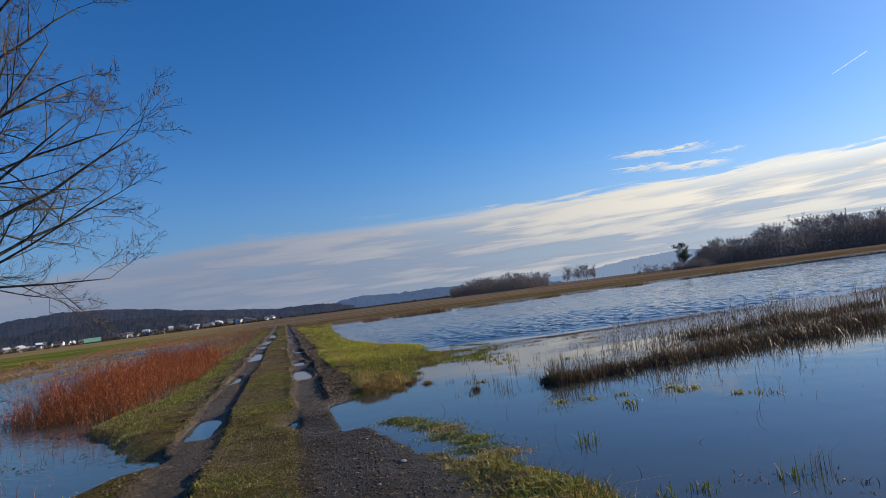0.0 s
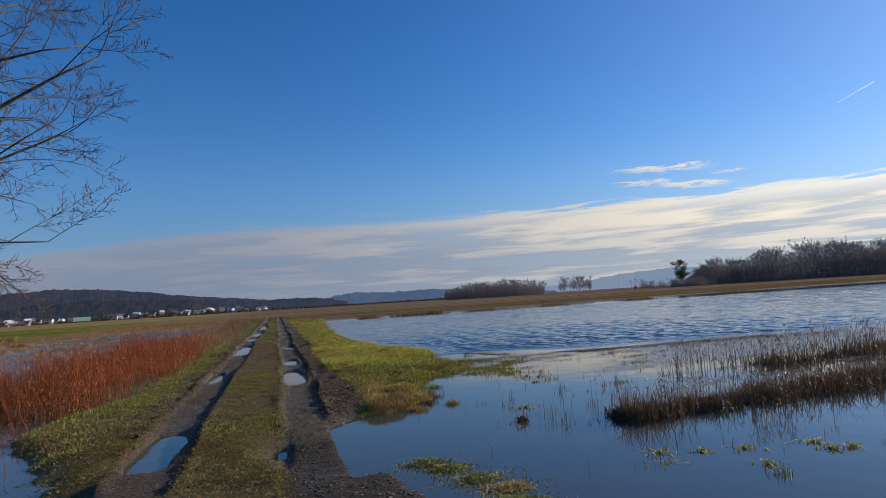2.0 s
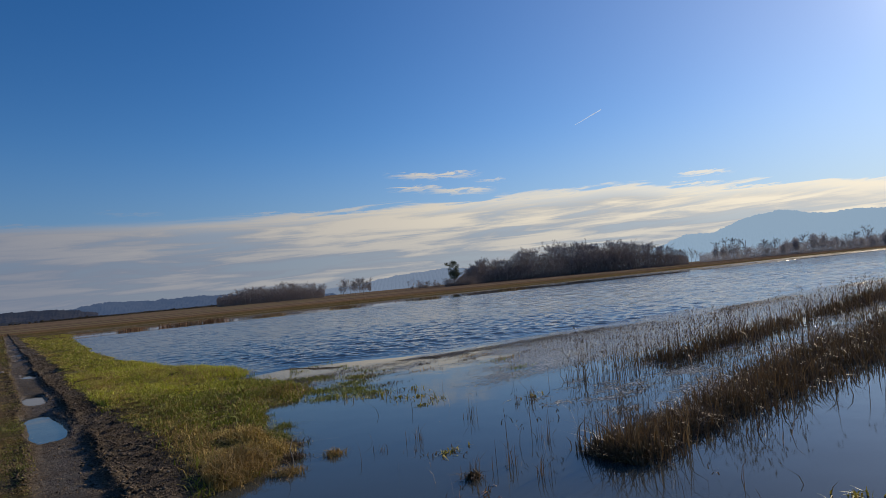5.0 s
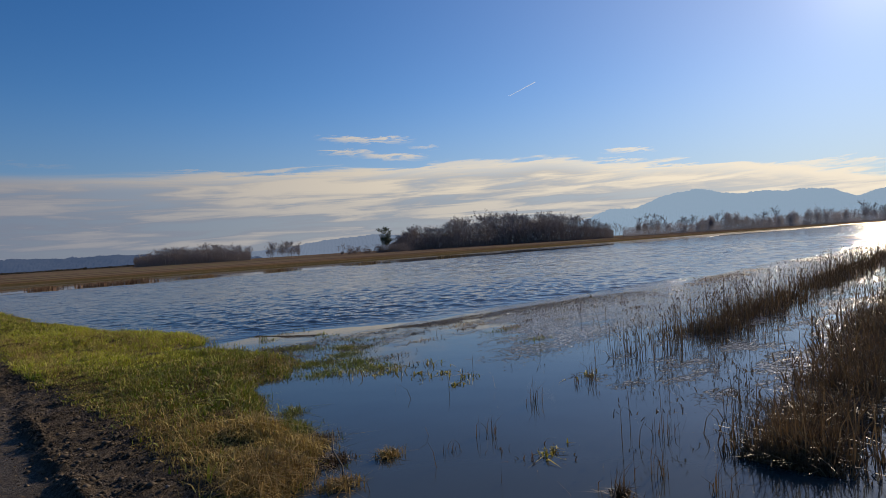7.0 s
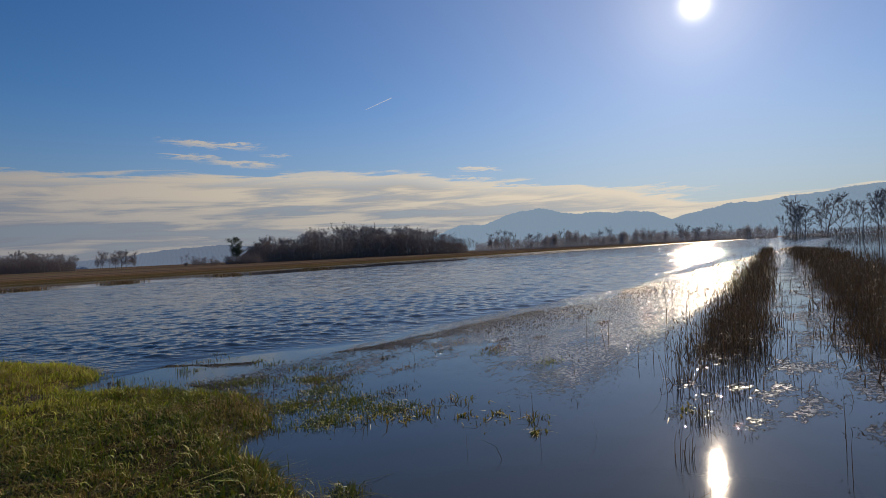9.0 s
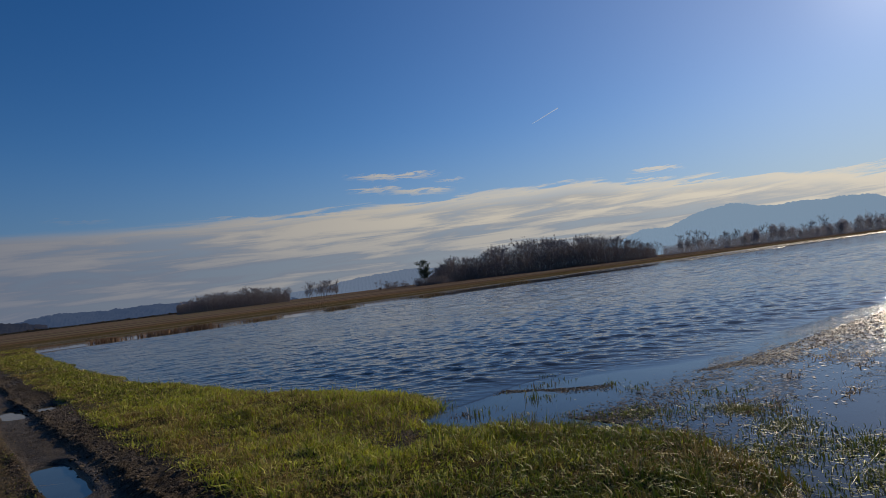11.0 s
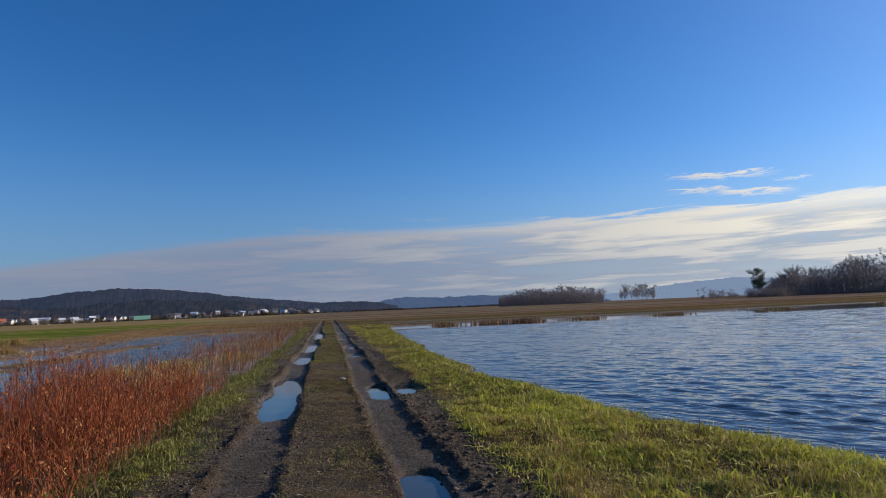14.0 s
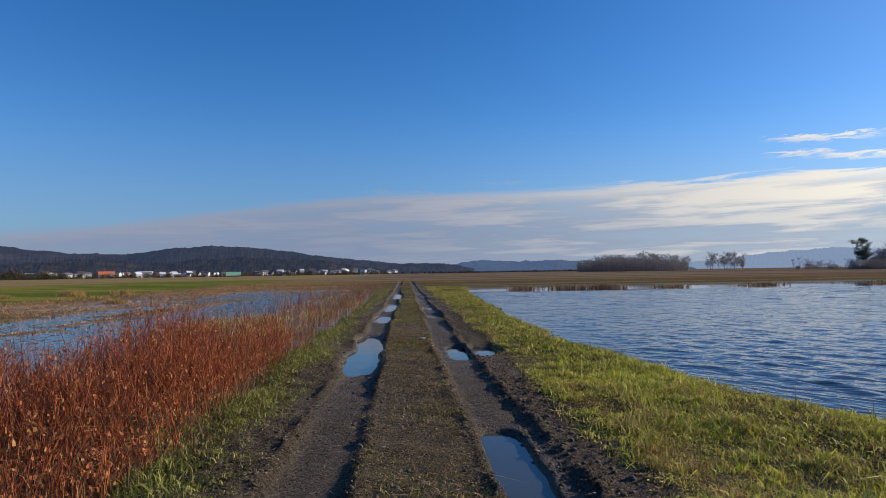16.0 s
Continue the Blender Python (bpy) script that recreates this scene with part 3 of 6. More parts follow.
RUSTY = leaf_material("rusty_leaf", [(0.26, 0.07, 0.024), (0.5, 0.19, 0.06), (0.2, 0.055, 0.024), (0.6, 0.32, 0.12), (0.32, 0.085, 0.03)], through=0.3)
BARK = bark_material("bark", (0.03, 0.026, 0.022), (0.11, 0.095, 0.075))
TWIG = bark_material("twig_bark", (0.06, 0.045, 0.032), (0.14, 0.105, 0.06), 2.0)
FARBARK = bark_material("grey_bark", (0.22, 0.2, 0.2), (0.34, 0.3, 0.285), 0.6)

# ---- ground and water ----
def build_ground():
    xs = axis([(-4600, -1200, 6), (-1200, -300, 10), (-300, -60, 20), (-60, -16, 28), (-16, -3.4, 36), (-3.4, -2.3, 14), (-2.3, 2.3, 110), (2.3, 3.6, 18), (3.6, 8, 26), (8, 40, 24), (40, 160, 18), (160, 900, 12), (900, 4600, 6)])
    ys = axis([(-4600, -600, 6), (-600, -40, 10), (-40, 5, 20), (5, 6, 10), (6, 28, 440), (28, 38, 110), (38, 66, 60), (66, 100, 80), (100, 200, 40), (200, 800, 30), (800, 4600, 8)])
    me, v = grid_mesh("ground", xs, ys, ground_z, [EARTH])
    x, y, z = v.T
    sl, sr = shores(y)
    inland = np.minimum(sr - x, x - sl)
    rut = np.maximum(smooth(0.42, 0.28, np.abs(x + 0.86)), smooth(0.42, 0.28, np.abs(x - 0.84)))
    churn = np.maximum(smooth(1.0, 1.2, x) * smooth(1.95, 1.7, x), smooth(13.1, 11.9, y) * smooth(0.4, 0.6, x) * smooth(2.4, 1.9, x))
    churn = np.maximum(churn, smooth(-1.85, -1.6, x) * smooth(-1.1, -1.25, x) * smooth(15, 17, y))
    grass = np.clip(1 - rut - churn, 0, 1) * (0.85 + 0.4 * wobble(x, y, 0.8, 21))
    grass = grass * np.where((np.abs(x) < 0.6) & (y > 21) & (y < 38), 0.5, 1.0)
    off = (inland < -1.5)
    straw = np.where(off, 1.0, 0.0)
    far_green = smooth(-22, -26, x + 0.02 * y + 1.5 * wobble(x * 0.1, y, 0.15, 36)) * smooth(220, 160, y) * smooth(-75, -58, x)
    straw = np.where(y > 110, 1.0, straw)
    straw = np.where((x > 3) & (y > 68) & (y <= 110), 0.22 + 0.25 * wobble(x * 0.3, y, 0.3, 37), straw)
    straw = np.where((x > -6.5) & (x < -2.3) & (y > 16) & (y < 60), 0.12, straw)
    damp = np.maximum(smooth(13.4, 12.2, y) * smooth(0.3, 0.6, x), 0.35 * rut)
    col = np.stack([np.clip(grass, 0, 1), np.clip(straw, 0, 1), np.clip(far_green, 0, 1), np.clip(damp, 0, 1)], 1)
    at = me.color_attributes.new("zone", "FLOAT_COLOR", "POINT")
    at.data.foreach_set("color", col.astype(np.float32).ravel())
    tagged(new("ground", me), "flooded meadow with a rutted muddy farm track", "ground", kind="structure")


def flat_sheet(name, outline, z, mat):
    bm = bmesh.new()
    bm.faces.new([bm.verts.new((x, y, z)) for x, y in outline])
    bmesh.ops.triangulate(bm, faces=bm.faces[:])
    me = bpy.data.meshes.new(name)
    bm.to_mesh(me)
    bm.free()
    me.materials.append(mat)
    return new(name, me)


def build_water():
    lake = flat_sheet("water_lake", [(0.42, -70), (0.42, 14.5), (1.95, 14.5), (2.1, 110), (700, 110), (700, -70)], WL, WATER)
    tagged(lake, "wide rippled blue flood lake beside the farm track", "water", kind="structure")
    west = flat_sheet("water_flood", [(-60, -70), (-60, 120), (-2.3, 120), (-1.5, 14.8), (-0.5, 14.7), (-0.5, 10.9), (-1.25, 10.9), (-1.2, -70)], WL, WATER)
    tagged(west, "shallow flood water between dead stalks and stubble", "water", kind="structure")
    for cx, y0, y1, hw in PUDDLES[1:]:
        n = 26
        rng = np.random.default_rng(int(y0 * 10))
        pts = []
        for k in range(n):
            a = 2 * math.pi * k / n
            r = 1.25 + 0.1 * rng.uniform(-1, 1)
            pts.append((cx + hw * 1.25 * r * math.copysign(abs(math.cos(a)) ** 0.6, math.cos(a)), (y0 + y1) / 2 + (y1 - y0) / 2 * r * math.copysign(abs(math.sin(a)) ** 0.6, math.sin(a))))
        tagged(flat_sheet("puddle", pts, WL, WATER), "still puddle of rain water in the wheel rut", "puddle", "puddles in the ruts")


WAVES = [(0.19, 0.7), (0.22, -0.45), (0.255, 0.2), (0.29, -0.75), (0.33, 0.5), (0.38, -0.15), (0.43, 0.65), (0.49, -0.5), (0.57, 0.1), (0.68, 0.4), (0.82, -0.3), (1.0, 0.1), (1.25, 0.45), (1.45, -0.1), (1.75, 0.3)]


def wave_z(x, y, reach):
    """Short wind waves: wavelength and heading of each train; the short ones fade where the sheet is too coarse for them."""
    out = np.zeros(x.shape)
    lead, side = x * math.sin(WIND) + y * math.cos(WIND), x * math.cos(WIND) - y * math.sin(WIND)
    for k, (length, turn) in enumerate(WAVES):
        f = 2 * math.pi / length
        ph = (lead * math.cos(turn) + side * math.sin(turn)) * f + 1.7 * k + 0.9 * wobble(x, y, 0.5, 200 + k)
        fade = smooth(2.2, 4.5, length / (0.006 * np.maximum(reach, 4.0)))
        if length > 1.2:  # longer trains that only the open reach has
            fade = fade * smooth(22.0, 50.0, reach)
        out = out + fade * (WAVE_STEEP if length < 0.5 else 0.45 * WAVE_STEEP) / f * (1 - np.abs(np.sin(ph / 2)) * 1.6) * (1 + 0.25 * wobble(x, y, 0.6, 230 + k))
    return out


WAVE_STEEP = 0.12


def wave_sheet(name, r, a, mask, gain, label, form=wave_z, lift=0.07):
    A, R = np.meshgrid(np.radians(a), r)
    X, Y = 0.5 + R * np.sin(A), 14.0 + R * np.cos(A)
    m = mask(X, Y)
    Z = WL + 0.002 + m * np.maximum(lift + gain * form(X, Y, R), 0.0)
    Z = np.where(m < 0.03, WL - 0.006, Z)
    v = np.stack([X, Y, Z], -1).reshape(-1, 3)
    nx, ny = len(a), len(r)
    i = (np.arange(ny - 1)[:, None] * nx + np.arange(nx - 1)[None, :]).ravel()
    f = np.stack([i, i + 1, i + 1 + nx, i + nx], 1)
    f = f[(m.ravel()[f].max(1) >= 0.03) & (v[f][:, :, 1].max(1) < 100)]
    me = mesh_from(name, v, f.ravel(), np.full(len(f), 4), [WATER])
    me.polygons.foreach_set("use_smooth", np.ones(len(f), dtype=bool))
    tagged(new(name, me), label, "water", kind="structure")


def build_waves():
    def lake(X, Y):
        return smooth(20.75, 22.1, Y + 0.9 * smooth(7.0, 21.0, X) - 1.6 * smooth(9.5, 6.0, X) + 0.8 * wobble(X, Y, 0.7, 240)) * smooth(-0.2, 1.6, X - shores(Y)[1]) * smooth(68.0, 64.5, Y) * smooth(168, 140, X)

    def flood(X, Y):
        return smooth(-5.2, -7.0, X) * smooth(16, 20, Y) * smooth(-16, -14, X)

    wave_sheet("water_waves", 7.0 * np.exp(np.arange(0, math.log(170 / 7.0), 0.0055)), np.arange(1.0, 99.0, 0.25), lake, 1.0, "wind-ruffled open water of the flood lake")
    wave_sheet("water_ripples", 8.0 * np.exp(np.arange(0, math.log(95 / 8.0), 0.0095)), np.arange(-62.0, -3.0, 0.32), flood, 0.5, "rippled flood water beside the stubble", lift=0.03)


build_ground()
build_water()
build_waves()


# ---- blades, stalks and tufts ----
def part(name, me, parent, label=""):
    ob = new(name, me)
    ob.parent = parent
    if label:
        ob["label"] = label
    return ob


def blades(name, x, y, z, height, width, lean, material_, label, category="", bend=0.5, rise=1.0, group=""):
    """Many tapered, bent blades as one mesh of kind stuff."""
    n = len(x)
    rng = np.random.default_rng(n + 7)
    a = rng.uniform(0, 2 * math.pi, n)
    side = np.stack([np.cos(a), np.sin(a), np.zeros(n)], 1) * (np.broadcast_to(width, n) / 2)[:, None]
    b = rng.uniform(0, 2 * math.pi, n)
    l = np.abs(rng.normal(0, 1, n)) * lean
    fall = np.stack([np.cos(b) * l, np.sin(b) * l, np.zeros(n)], 1)
    h = np.broadcast_to(height, n) * 1.0
    base = np.stack([x, y, z], 1)
    up = np.zeros((n, 3))
    up[:, 2] = rise
    mid = base + (up * 0.55 + fall * 0.35 * (1 - bend * 0.5)) * h[:, None]
    tip_up = np.clip(1.0 - 0.35 * bend * l, 0.3, 1)
    tip = base + (up * tip_up[:, None] + fall) * h[:, None]
    v = np.stack([base - side, base + side, mid + side * 0.8, mid - side * 0.8, tip], 1).reshape(-1, 3)
    i = np.arange(n)[:, None] * 5
    f = np.concatenate([i, i + 1, i + 2, i + 3, i + 3, i + 2, i + 4], 1).ravel()
    me = mesh_from(name, v, f, np.tile([4, 3], n), [material_])
    if group in ("tufts in the flood", "tussocks"):
        # one plant: an empty at its foot that carries its leaves
        cx, cy, cz = float(np.mean(x)), float(np.mean(y)), float(np.min(z))
        me.transform(Matrix.Translation((-cx, -cy, -cz)))
        root = tagged(new(name), label, category or name.replace("_", " "), group)
        root.matrix_basis = pose(cx, cy, cz)
        part("leaves", me, root)["kind"] = "stuff"
        return root
    ob = new(name, me)
    return tagged(ob, label, category or name.replace("_", " "), group, "stuff")


def canes(name, x, y, z, height, radius, mat, label, category):
    """Crooked upright stalks, each a three-sided stem of three joints."""
    n = len(x)
    rng = np.random.default_rng(n + 11)
    a = 2 * math.pi * np.arange(3) / 3
    ring = np.stack([np.cos(a), np.sin(a), np.zeros(3)], 1)
    c = np.stack([x, y, z], 1)
    lean = rng.normal(0, 0.2, (n, 2))
    rows = []
    for k, share in enumerate((0.0, 0.38, 0.72, 1.0)):
        r = radius * (1.0, 0.85, 0.65, 0.3)[k]
        rows.append(c[:, None, :] + ring[None] * r[:, None, None])
        if k < 3:
            step = height * (0.38, 0.34, 0.28)[k]
            lean = lean + rng.normal(0, 0.22, (n, 2))
            c = c + np.stack([lean[:, 0] * step, lean[:, 1] * step, step], 1)
    v = np.stack(rows, 1).reshape(-1, 3)
    i = np.arange(n)[:, None, None] * 12
    f = np.array([(3 * j + q, 3 * j + (q + 1) % 3, 3 * j + 3 + (q + 1) % 3, 3 * j + 3 + q) for j in range(3) for q in range(3)])
    me = mesh_from(name, v, (i + f[None]).ravel(), np.full(n * 9, 4), [mat])
    return tagged(new(name, me), label, category, kind="stuff")


def flakes(name, x, y, size, mat, label, category):
    """Flat bits afloat, each a small, slightly tilted sliver on the water."""
    n = len(x)
    rng = np.random.default_rng(n + 5)
    a = rng.uniform(0, 6.28, n)
    u = np.stack([np.cos(a), np.sin(a), np.zeros(n)], 1) * size[:, None]
    w = np.stack([-np.sin(a), np.cos(a), np.zeros(n)], 1) * (size * rng.uniform(0.06, 0.5, n))[:, None]
    u[:, 2] = size * rng.uniform(0.0, 0.25, n)
    c = np.stack([x, y, np.full(n, WL + 0.004)], 1)
    c[:, 2] += np.abs(u[:, 2])
    v = np.stack([c - u - w, c + u - w, c + u + w, c - u + w], 1).reshape(-1, 3)
    return tagged(new(name, mesh_from(name, v, np.arange(4 * n), np.full(n, 4), [mat])), label, category, kind="stuff")


def scatter(seed, n, x0, x1, y0, y1, near=None):
    """Points in a box; near: thins them out with distance along y, as (y_full, y_thin, share)."""
    rng = np.random.default_rng(seed)
    x, y = rng.uniform(x0, x1, n), rng.uniform(y0, y1, n)
    if near:
        keep = rng.uniform(0, 1, n) < np.clip(1 - (1 - near[2]) * (y - near[0]) / (near[1] - near[0]), near[2], 1)
        x, y = x[keep], y[keep]
    return x, y, rng


def build_grass():
    # lake side of the track
    x, y, rng = scatter(31, 2300000, 1.4, 6.2, 5.5, 85, (20, 44, 0.07))
    sl, sr = shores(y)
    d = sr - x + 0.25 * wobble(x, y, 2.2, 3)
    inner = 1.74 + 0.12 * wobble(x, y, 1.7, 22) + 0.06 * smooth(26, 30, y)
    p = smooth(-0.3, 0.15, d) * smooth(inner - 0.2, inner + 0.2, x) * (0.72 + 0.3 * wobble(x, y, 2.6, 23) + 0.35 * wobble(x, y, 7.0, 35))
    p = np.where(y < 12.3, smooth(-0.35, 0.05, d) * smooth(1.62, 1.95, x + 0.15 * wobble(x, y, 2.5, 33)) * (0.7 + 0.4 * wobble(x, y, 2.6, 23)), p)
    keep = rng.uniform(0, 1, len(x)) < p * (0.68 + 0.4 * smooth(17.5, 19.5, y) * smooth(30, 25, y))
    x, y, d = x[keep], y[keep], d[keep]
    z = np.maximum(ground_z(x, y), WL - 0.1) - 0.01
    tall = (0.085 + 0.03 * smooth(1.7, 2.6, x) + 0.03 * wobble(x, y, 1.1, 24) + 0.04 * wobble(x, y, 5.0, 29) + 0.04 * wobble(x, y, 11.0, 41)) * np.where(y < 12.5, 0.8 + 0.7 * smooth(2.0, 2.4, x), 1)
    h = np.clip(tall, 0.035, 1) * (0.3 + 1.0 * rng.uniform(0, 1, len(x)) ** 1.4)
    far = 1 + smooth(22, 60, y) * 3.2
    h = h * (1 - 0.3 * smooth(28, 50, y))
    dry = rng.uniform(0, 1, len(x)) < np.clip(0.24 + 0.1 * smooth(25, 50, y) + 0.36 * smooth(0.0, 0.7, wobble(x, y, 1.1, 25)) + 0.2 * wobble(x, y, 5.0, 39) + 0.3 * np.exp(-((x - 2.05) / 0.3) ** 2) + 0.75 * np.exp(-((x - 2.6) / 0.9) ** 2 - ((y - 15.3) / 1.1) ** 2), 0, 0.9)
    g = ~dry
    # deep green round the inlet, yellower along the open lake
    pale = rng.uniform(0, 1, len(x)) < smooth(19.0, 22.5, y + 0.8 * wobble(x, y, 1.5, 66)) * (0.85 - 0.5 * smooth(26, 32, y))
    for name, sel, mat, label in (("verge_grass", g & ~pale, LUSH, "deep green rough grass on the lake bank"), ("meadow_grass", g & pale, MEADOW, "bright yellow-green rough grass along the open lake")):
        n = int(sel.sum())
        blades(name, x[sel], y[sel], z[sel], h[sel] * rng.uniform(0.6, 1.05, n), (0.006 + 0.018 * rng.uniform(0, 1, n) ** 2.5) * far[sel], 1.15, mat, label, "grass", rise=0.85)
    blades("dry_verge_grass", x[dry], y[dry], z[dry], h[dry] * 0.85, rng.uniform(0.006, 0.011, int(dry.sum())) * far[dry], 1.2, HAYGRASS, "straw-coloured dead grass among the green bank", rise=0.75)
    # a few taller stalks over the sward
    n = 1600
    x, y = rng.uniform(1.9, 6.6, n), rng.uniform(14, 60, n)
    sl, sr = shores(y)
    keep = x < sr
    x, y = x[keep], y[keep]
    blades("grass_stalks", x, y, ground_z(x, y), rng.uniform(0.12, 0.27, len(x)), 0.007 * (1 + smooth(25, 60, y)), 0.35, LUSH, "taller thin stalks over the bank grass", "grass")
    # middle strip and the other verge
    x, y, rng = scatter(32, 760000, -3.4, 0.75, 4.5, 85, (18, 42, 0.09))
    sl, sr = shores(y)
    sl = np.maximum(sl, np.where(y > 17.5, -2.35, sl))
    brown = smooth(19.5, 21.5, y) * smooth(39, 36, y)
    mid = smooth(-0.64, -0.44, x) * smooth(0.6, 0.42, x) * (1 + 0.3 * brown)
    edge = np.where(y < 17, -1.12, -1.25) - 0.12 * wobble(x * 0, y, 1.3, 38)
    side = smooth(edge, edge - 0.25, x) * smooth(-0.3, 0.05, x - sl + 0.2 * wobble(x, y, 2.2, 3))
    p = np.maximum(mid * (0.75 + 0.5 * wobble(x, y, 2.0, 26)), side * (0.34 + 0.28 * smooth(14, 18, y) + 0.45 * wobble(x, y, 2.4, 27) + 0.3 * wobble(x, y, 7.0, 40) + 0.45 * smooth(-1.6, -2.0, x)))
    keep = rng.uniform(0, 1, len(x)) < p
    x, y = x[keep], y[keep]
    z = ground_z(x, y) - 0.006
    ok = z > WL - 0.02
    x, y, z = x[ok], y[ok], z[ok]
    brown = smooth(19.5, 21.5, y) * smooth(39, 36, y) * (np.abs(x) < 0.65)
    h = (0.028 + (0.024 + 0.022 * smooth(15, 18, y)) * smooth(-1.3, -1.9, x) + 0.03 * smooth(12, 10.5, y) * (x < -1.1) + 0.018 * wobble(x, y, 3.0, 30)) * (0.4 + 1.2 * rng.uniform(0, 1, len(x)) ** 1.5)
    far = 1 + smooth(22, 60, y) * 2.2
    dry = rng.uniform(0, 1, len(x)) < np.clip(0.22 + 0.3 * wobble(x, y, 1.2, 28) + 0.4 * brown, 0.06, 0.85)
    g = ~dry
    blades("track_grass", x[g], y[g], z[g], np.clip(h, 0.012, 1)[g], rng.uniform(0.006, 0.012, int(g.sum())) * far[g], 0.95, TURF, "short green grass along the middle of the track", rise=0.75)
    blades("track_straw", x[dry], y[dry], z[dry] + 0.008, np.clip(h, 0.016, 1)[dry], 0.0095 * far[dry], 1.5, LITTER, "flattened dead grass on the track", rise=0.4)
    # matted dead tussocks at the corner of the bank
    for i, (cx, cy, r) in enumerate(((2.25, 14.85, 0.3), (2.65, 15.25, 0.26), (1.95, 14.6, 0.22), (2.95, 15.9, 0.24), (3.3, 16.4, 0.2), (2.55, 15.8, 0.28))):
        n = 800
        a, q = rng.uniform(0, 6.28, n), np.sqrt(rng.uniform(0, 1, n))
        px, py = cx + r * q * np.cos(a), cy + r * q * np.sin(a)
        blades("grass_tussock", px, py, ground_z(px, py) + 0.06 * (1 - q ** 2) - 0.02, rng.uniform(0.05, 0.17, n), 0.009, 1.5, (HAY, HAYGRASS, HAY, TURF, TURF, HAYGRASS)[i], "matted tussock of brown dead grass at the water's edge", "tussock", 1.2, group="tussocks")


def build_reeds():
    rng = np.random.default_rng(41)
    # two rows of dead reeds that line a flooded ditch at right angles to the track, each a dark matted foot with thinner growth over it
    n = 26000
    x = 4.55 + 75 * rng.uniform(0, 1, n) ** 2.0
    lump = wobble(x, x * 0, 2.1, 42) + 0.6 * wobble(x, x * 0, 5.0, 47)
    y = 11.86 + 0.085 * x + rng.normal(0, 0.24, n) * (1 + 0.4 * lump) * (0.9 + 0.5 * smooth(4, 10, x)) - np.abs(rng.normal(0, 1, n)) * 1.6 * smooth(14, 36, x)
    h = rng.uniform(0.05, 0.3, n) * np.clip(1.0 + 0.5 * lump, 0.45, 1.6)
    blades("reed_litter", x, y, np.full(n, WL - 0.02), h, 0.012 * (1 + x / 30), 0.9, SEDGE, "matted dark foot of the reed row in flood water", "reeds")
    n = 7500
    x = 4.65 + 75 * rng.uniform(0, 1, n) ** 2.0
    y = 11.9 + 0.085 * x + rng.normal(0, 0.26, n) * (0.8 + 0.4 * smooth(4, 9, x)) - np.abs(rng.normal(0, 1, n)) * 2.0 * smooth(12, 34, x)
    keep = rng.uniform(0, 1, n) < 0.6 + 0.5 * wobble(x, y, 1.6, 44)
    x, y = x[keep], y[keep]
    h = rng.uniform(0.12, 0.46, len(x)) * np.clip(0.85 + 0.4 * wobble(x, y, 1.2, 42), 0.35, 1.25)
    blades("reed_row", x, y, np.full(len(x), WL - 0.05), h, 0.008 * (1 + x / 30), 0.6, REED, "row of dead dark brown reeds standing in flood water", "reeds", group="reed rows")
    n = 12000
    x = 6.4 + 80 * rng.uniform(0, 1, n) ** 1.9
    y = 14.25 + 0.085 * x + rng.normal(0, 0.26, n)
    clump = wobble(x, y, 1.5, 43) + 0.5 * wobble(x, y, 4.0, 45)
    keep = (clump > 0.05 - 0.5 * smooth(9, 16, x)) & (rng.uniform(0, 1, n) < smooth(7.0, 8.8, x))
    x, y, clump = x[keep], y[keep], clump[keep]
    blades("reed_litter", x, y, np.full(len(x), WL - 0.02), rng.uniform(0.05, 0.26, len(x)) * np.clip(0.8 + 0.5 * clump, 0.5, 1.5), 0.012 * (1 + x / 30), 0.8, SEDGE, "dark matted clumps at the foot of the thin reed row", "reeds")
    n = 3600
    x = 6.4 + 80 * rng.uniform(0, 1, n) ** 1.9
    y = 14.25 + 0.085 * x + rng.normal(0, 0.34, n)
    keep = rng.uniform(0, 1, n) < (0.3 + 0.5 * smooth(7, 14, x) + 0.3 * wobble(x, y, 1.5, 43)) * smooth(6.8, 8.2, x)
    x, y = x[keep], y[keep]
    blades("reed_row", x, y, np.full(len(x), WL - 0.05), rng.uniform(0.15, 0.6, len(x)), 0.007 * (1 + x / 30), 0.35, REED, "thin row of dead reeds standing in flood water", "reeds", group="reed rows")
    # tall single stems with dark seed heads, in loose troops
    n = 5600
    x = 4.2 + 60 * rng.uniform(0, 1, n) ** 1.8
    y = np.where((rng.uniform(0, 1, n) < 0.55) | (x < 7.2), 11.95, 14.25) + 0.085 * x + rng.normal(0, 0.32, n)
    y = y + np.where(rng.uniform(0, 1, n) < 0.07, rng.uniform(-0.3, 2.2, n) * smooth(5, 9, x), 0)
    keep = wobble(x, y, 1.8, 46) + 0.4 * wobble(x, y, 5.0, 48) > -0.05
    x, y = x[keep], y[keep]
    n = len(x)
    h = rng.uniform(0.22, 0.85, n) * (0.6 + 0.4 * smooth(4.5, 9, x))
    blades("reed_stems", x, y, np.full(n, WL - 0.05), h, 0.006 * (1 + x / 40), 0.22, SEDGE, "tall thin dead stems rising over the reeds", "reeds")
    k = 5
    tx, ty = np.repeat(x, k) + rng.normal(0, 0.04, n * k), np.repeat(y, k) + rng.normal(0, 0.04, n * k)
    blades("reed_heads", tx, ty, WL - 0.05 + np.repeat(h, k) * rng.uniform(0.6, 0.98, n * k), rng.uniform(0.02, 0.08, n * k), 0.009 * (1 + tx / 40), 1.0, SEDGE, "small dark seed heads and side twigs of the dead stems", "reeds")


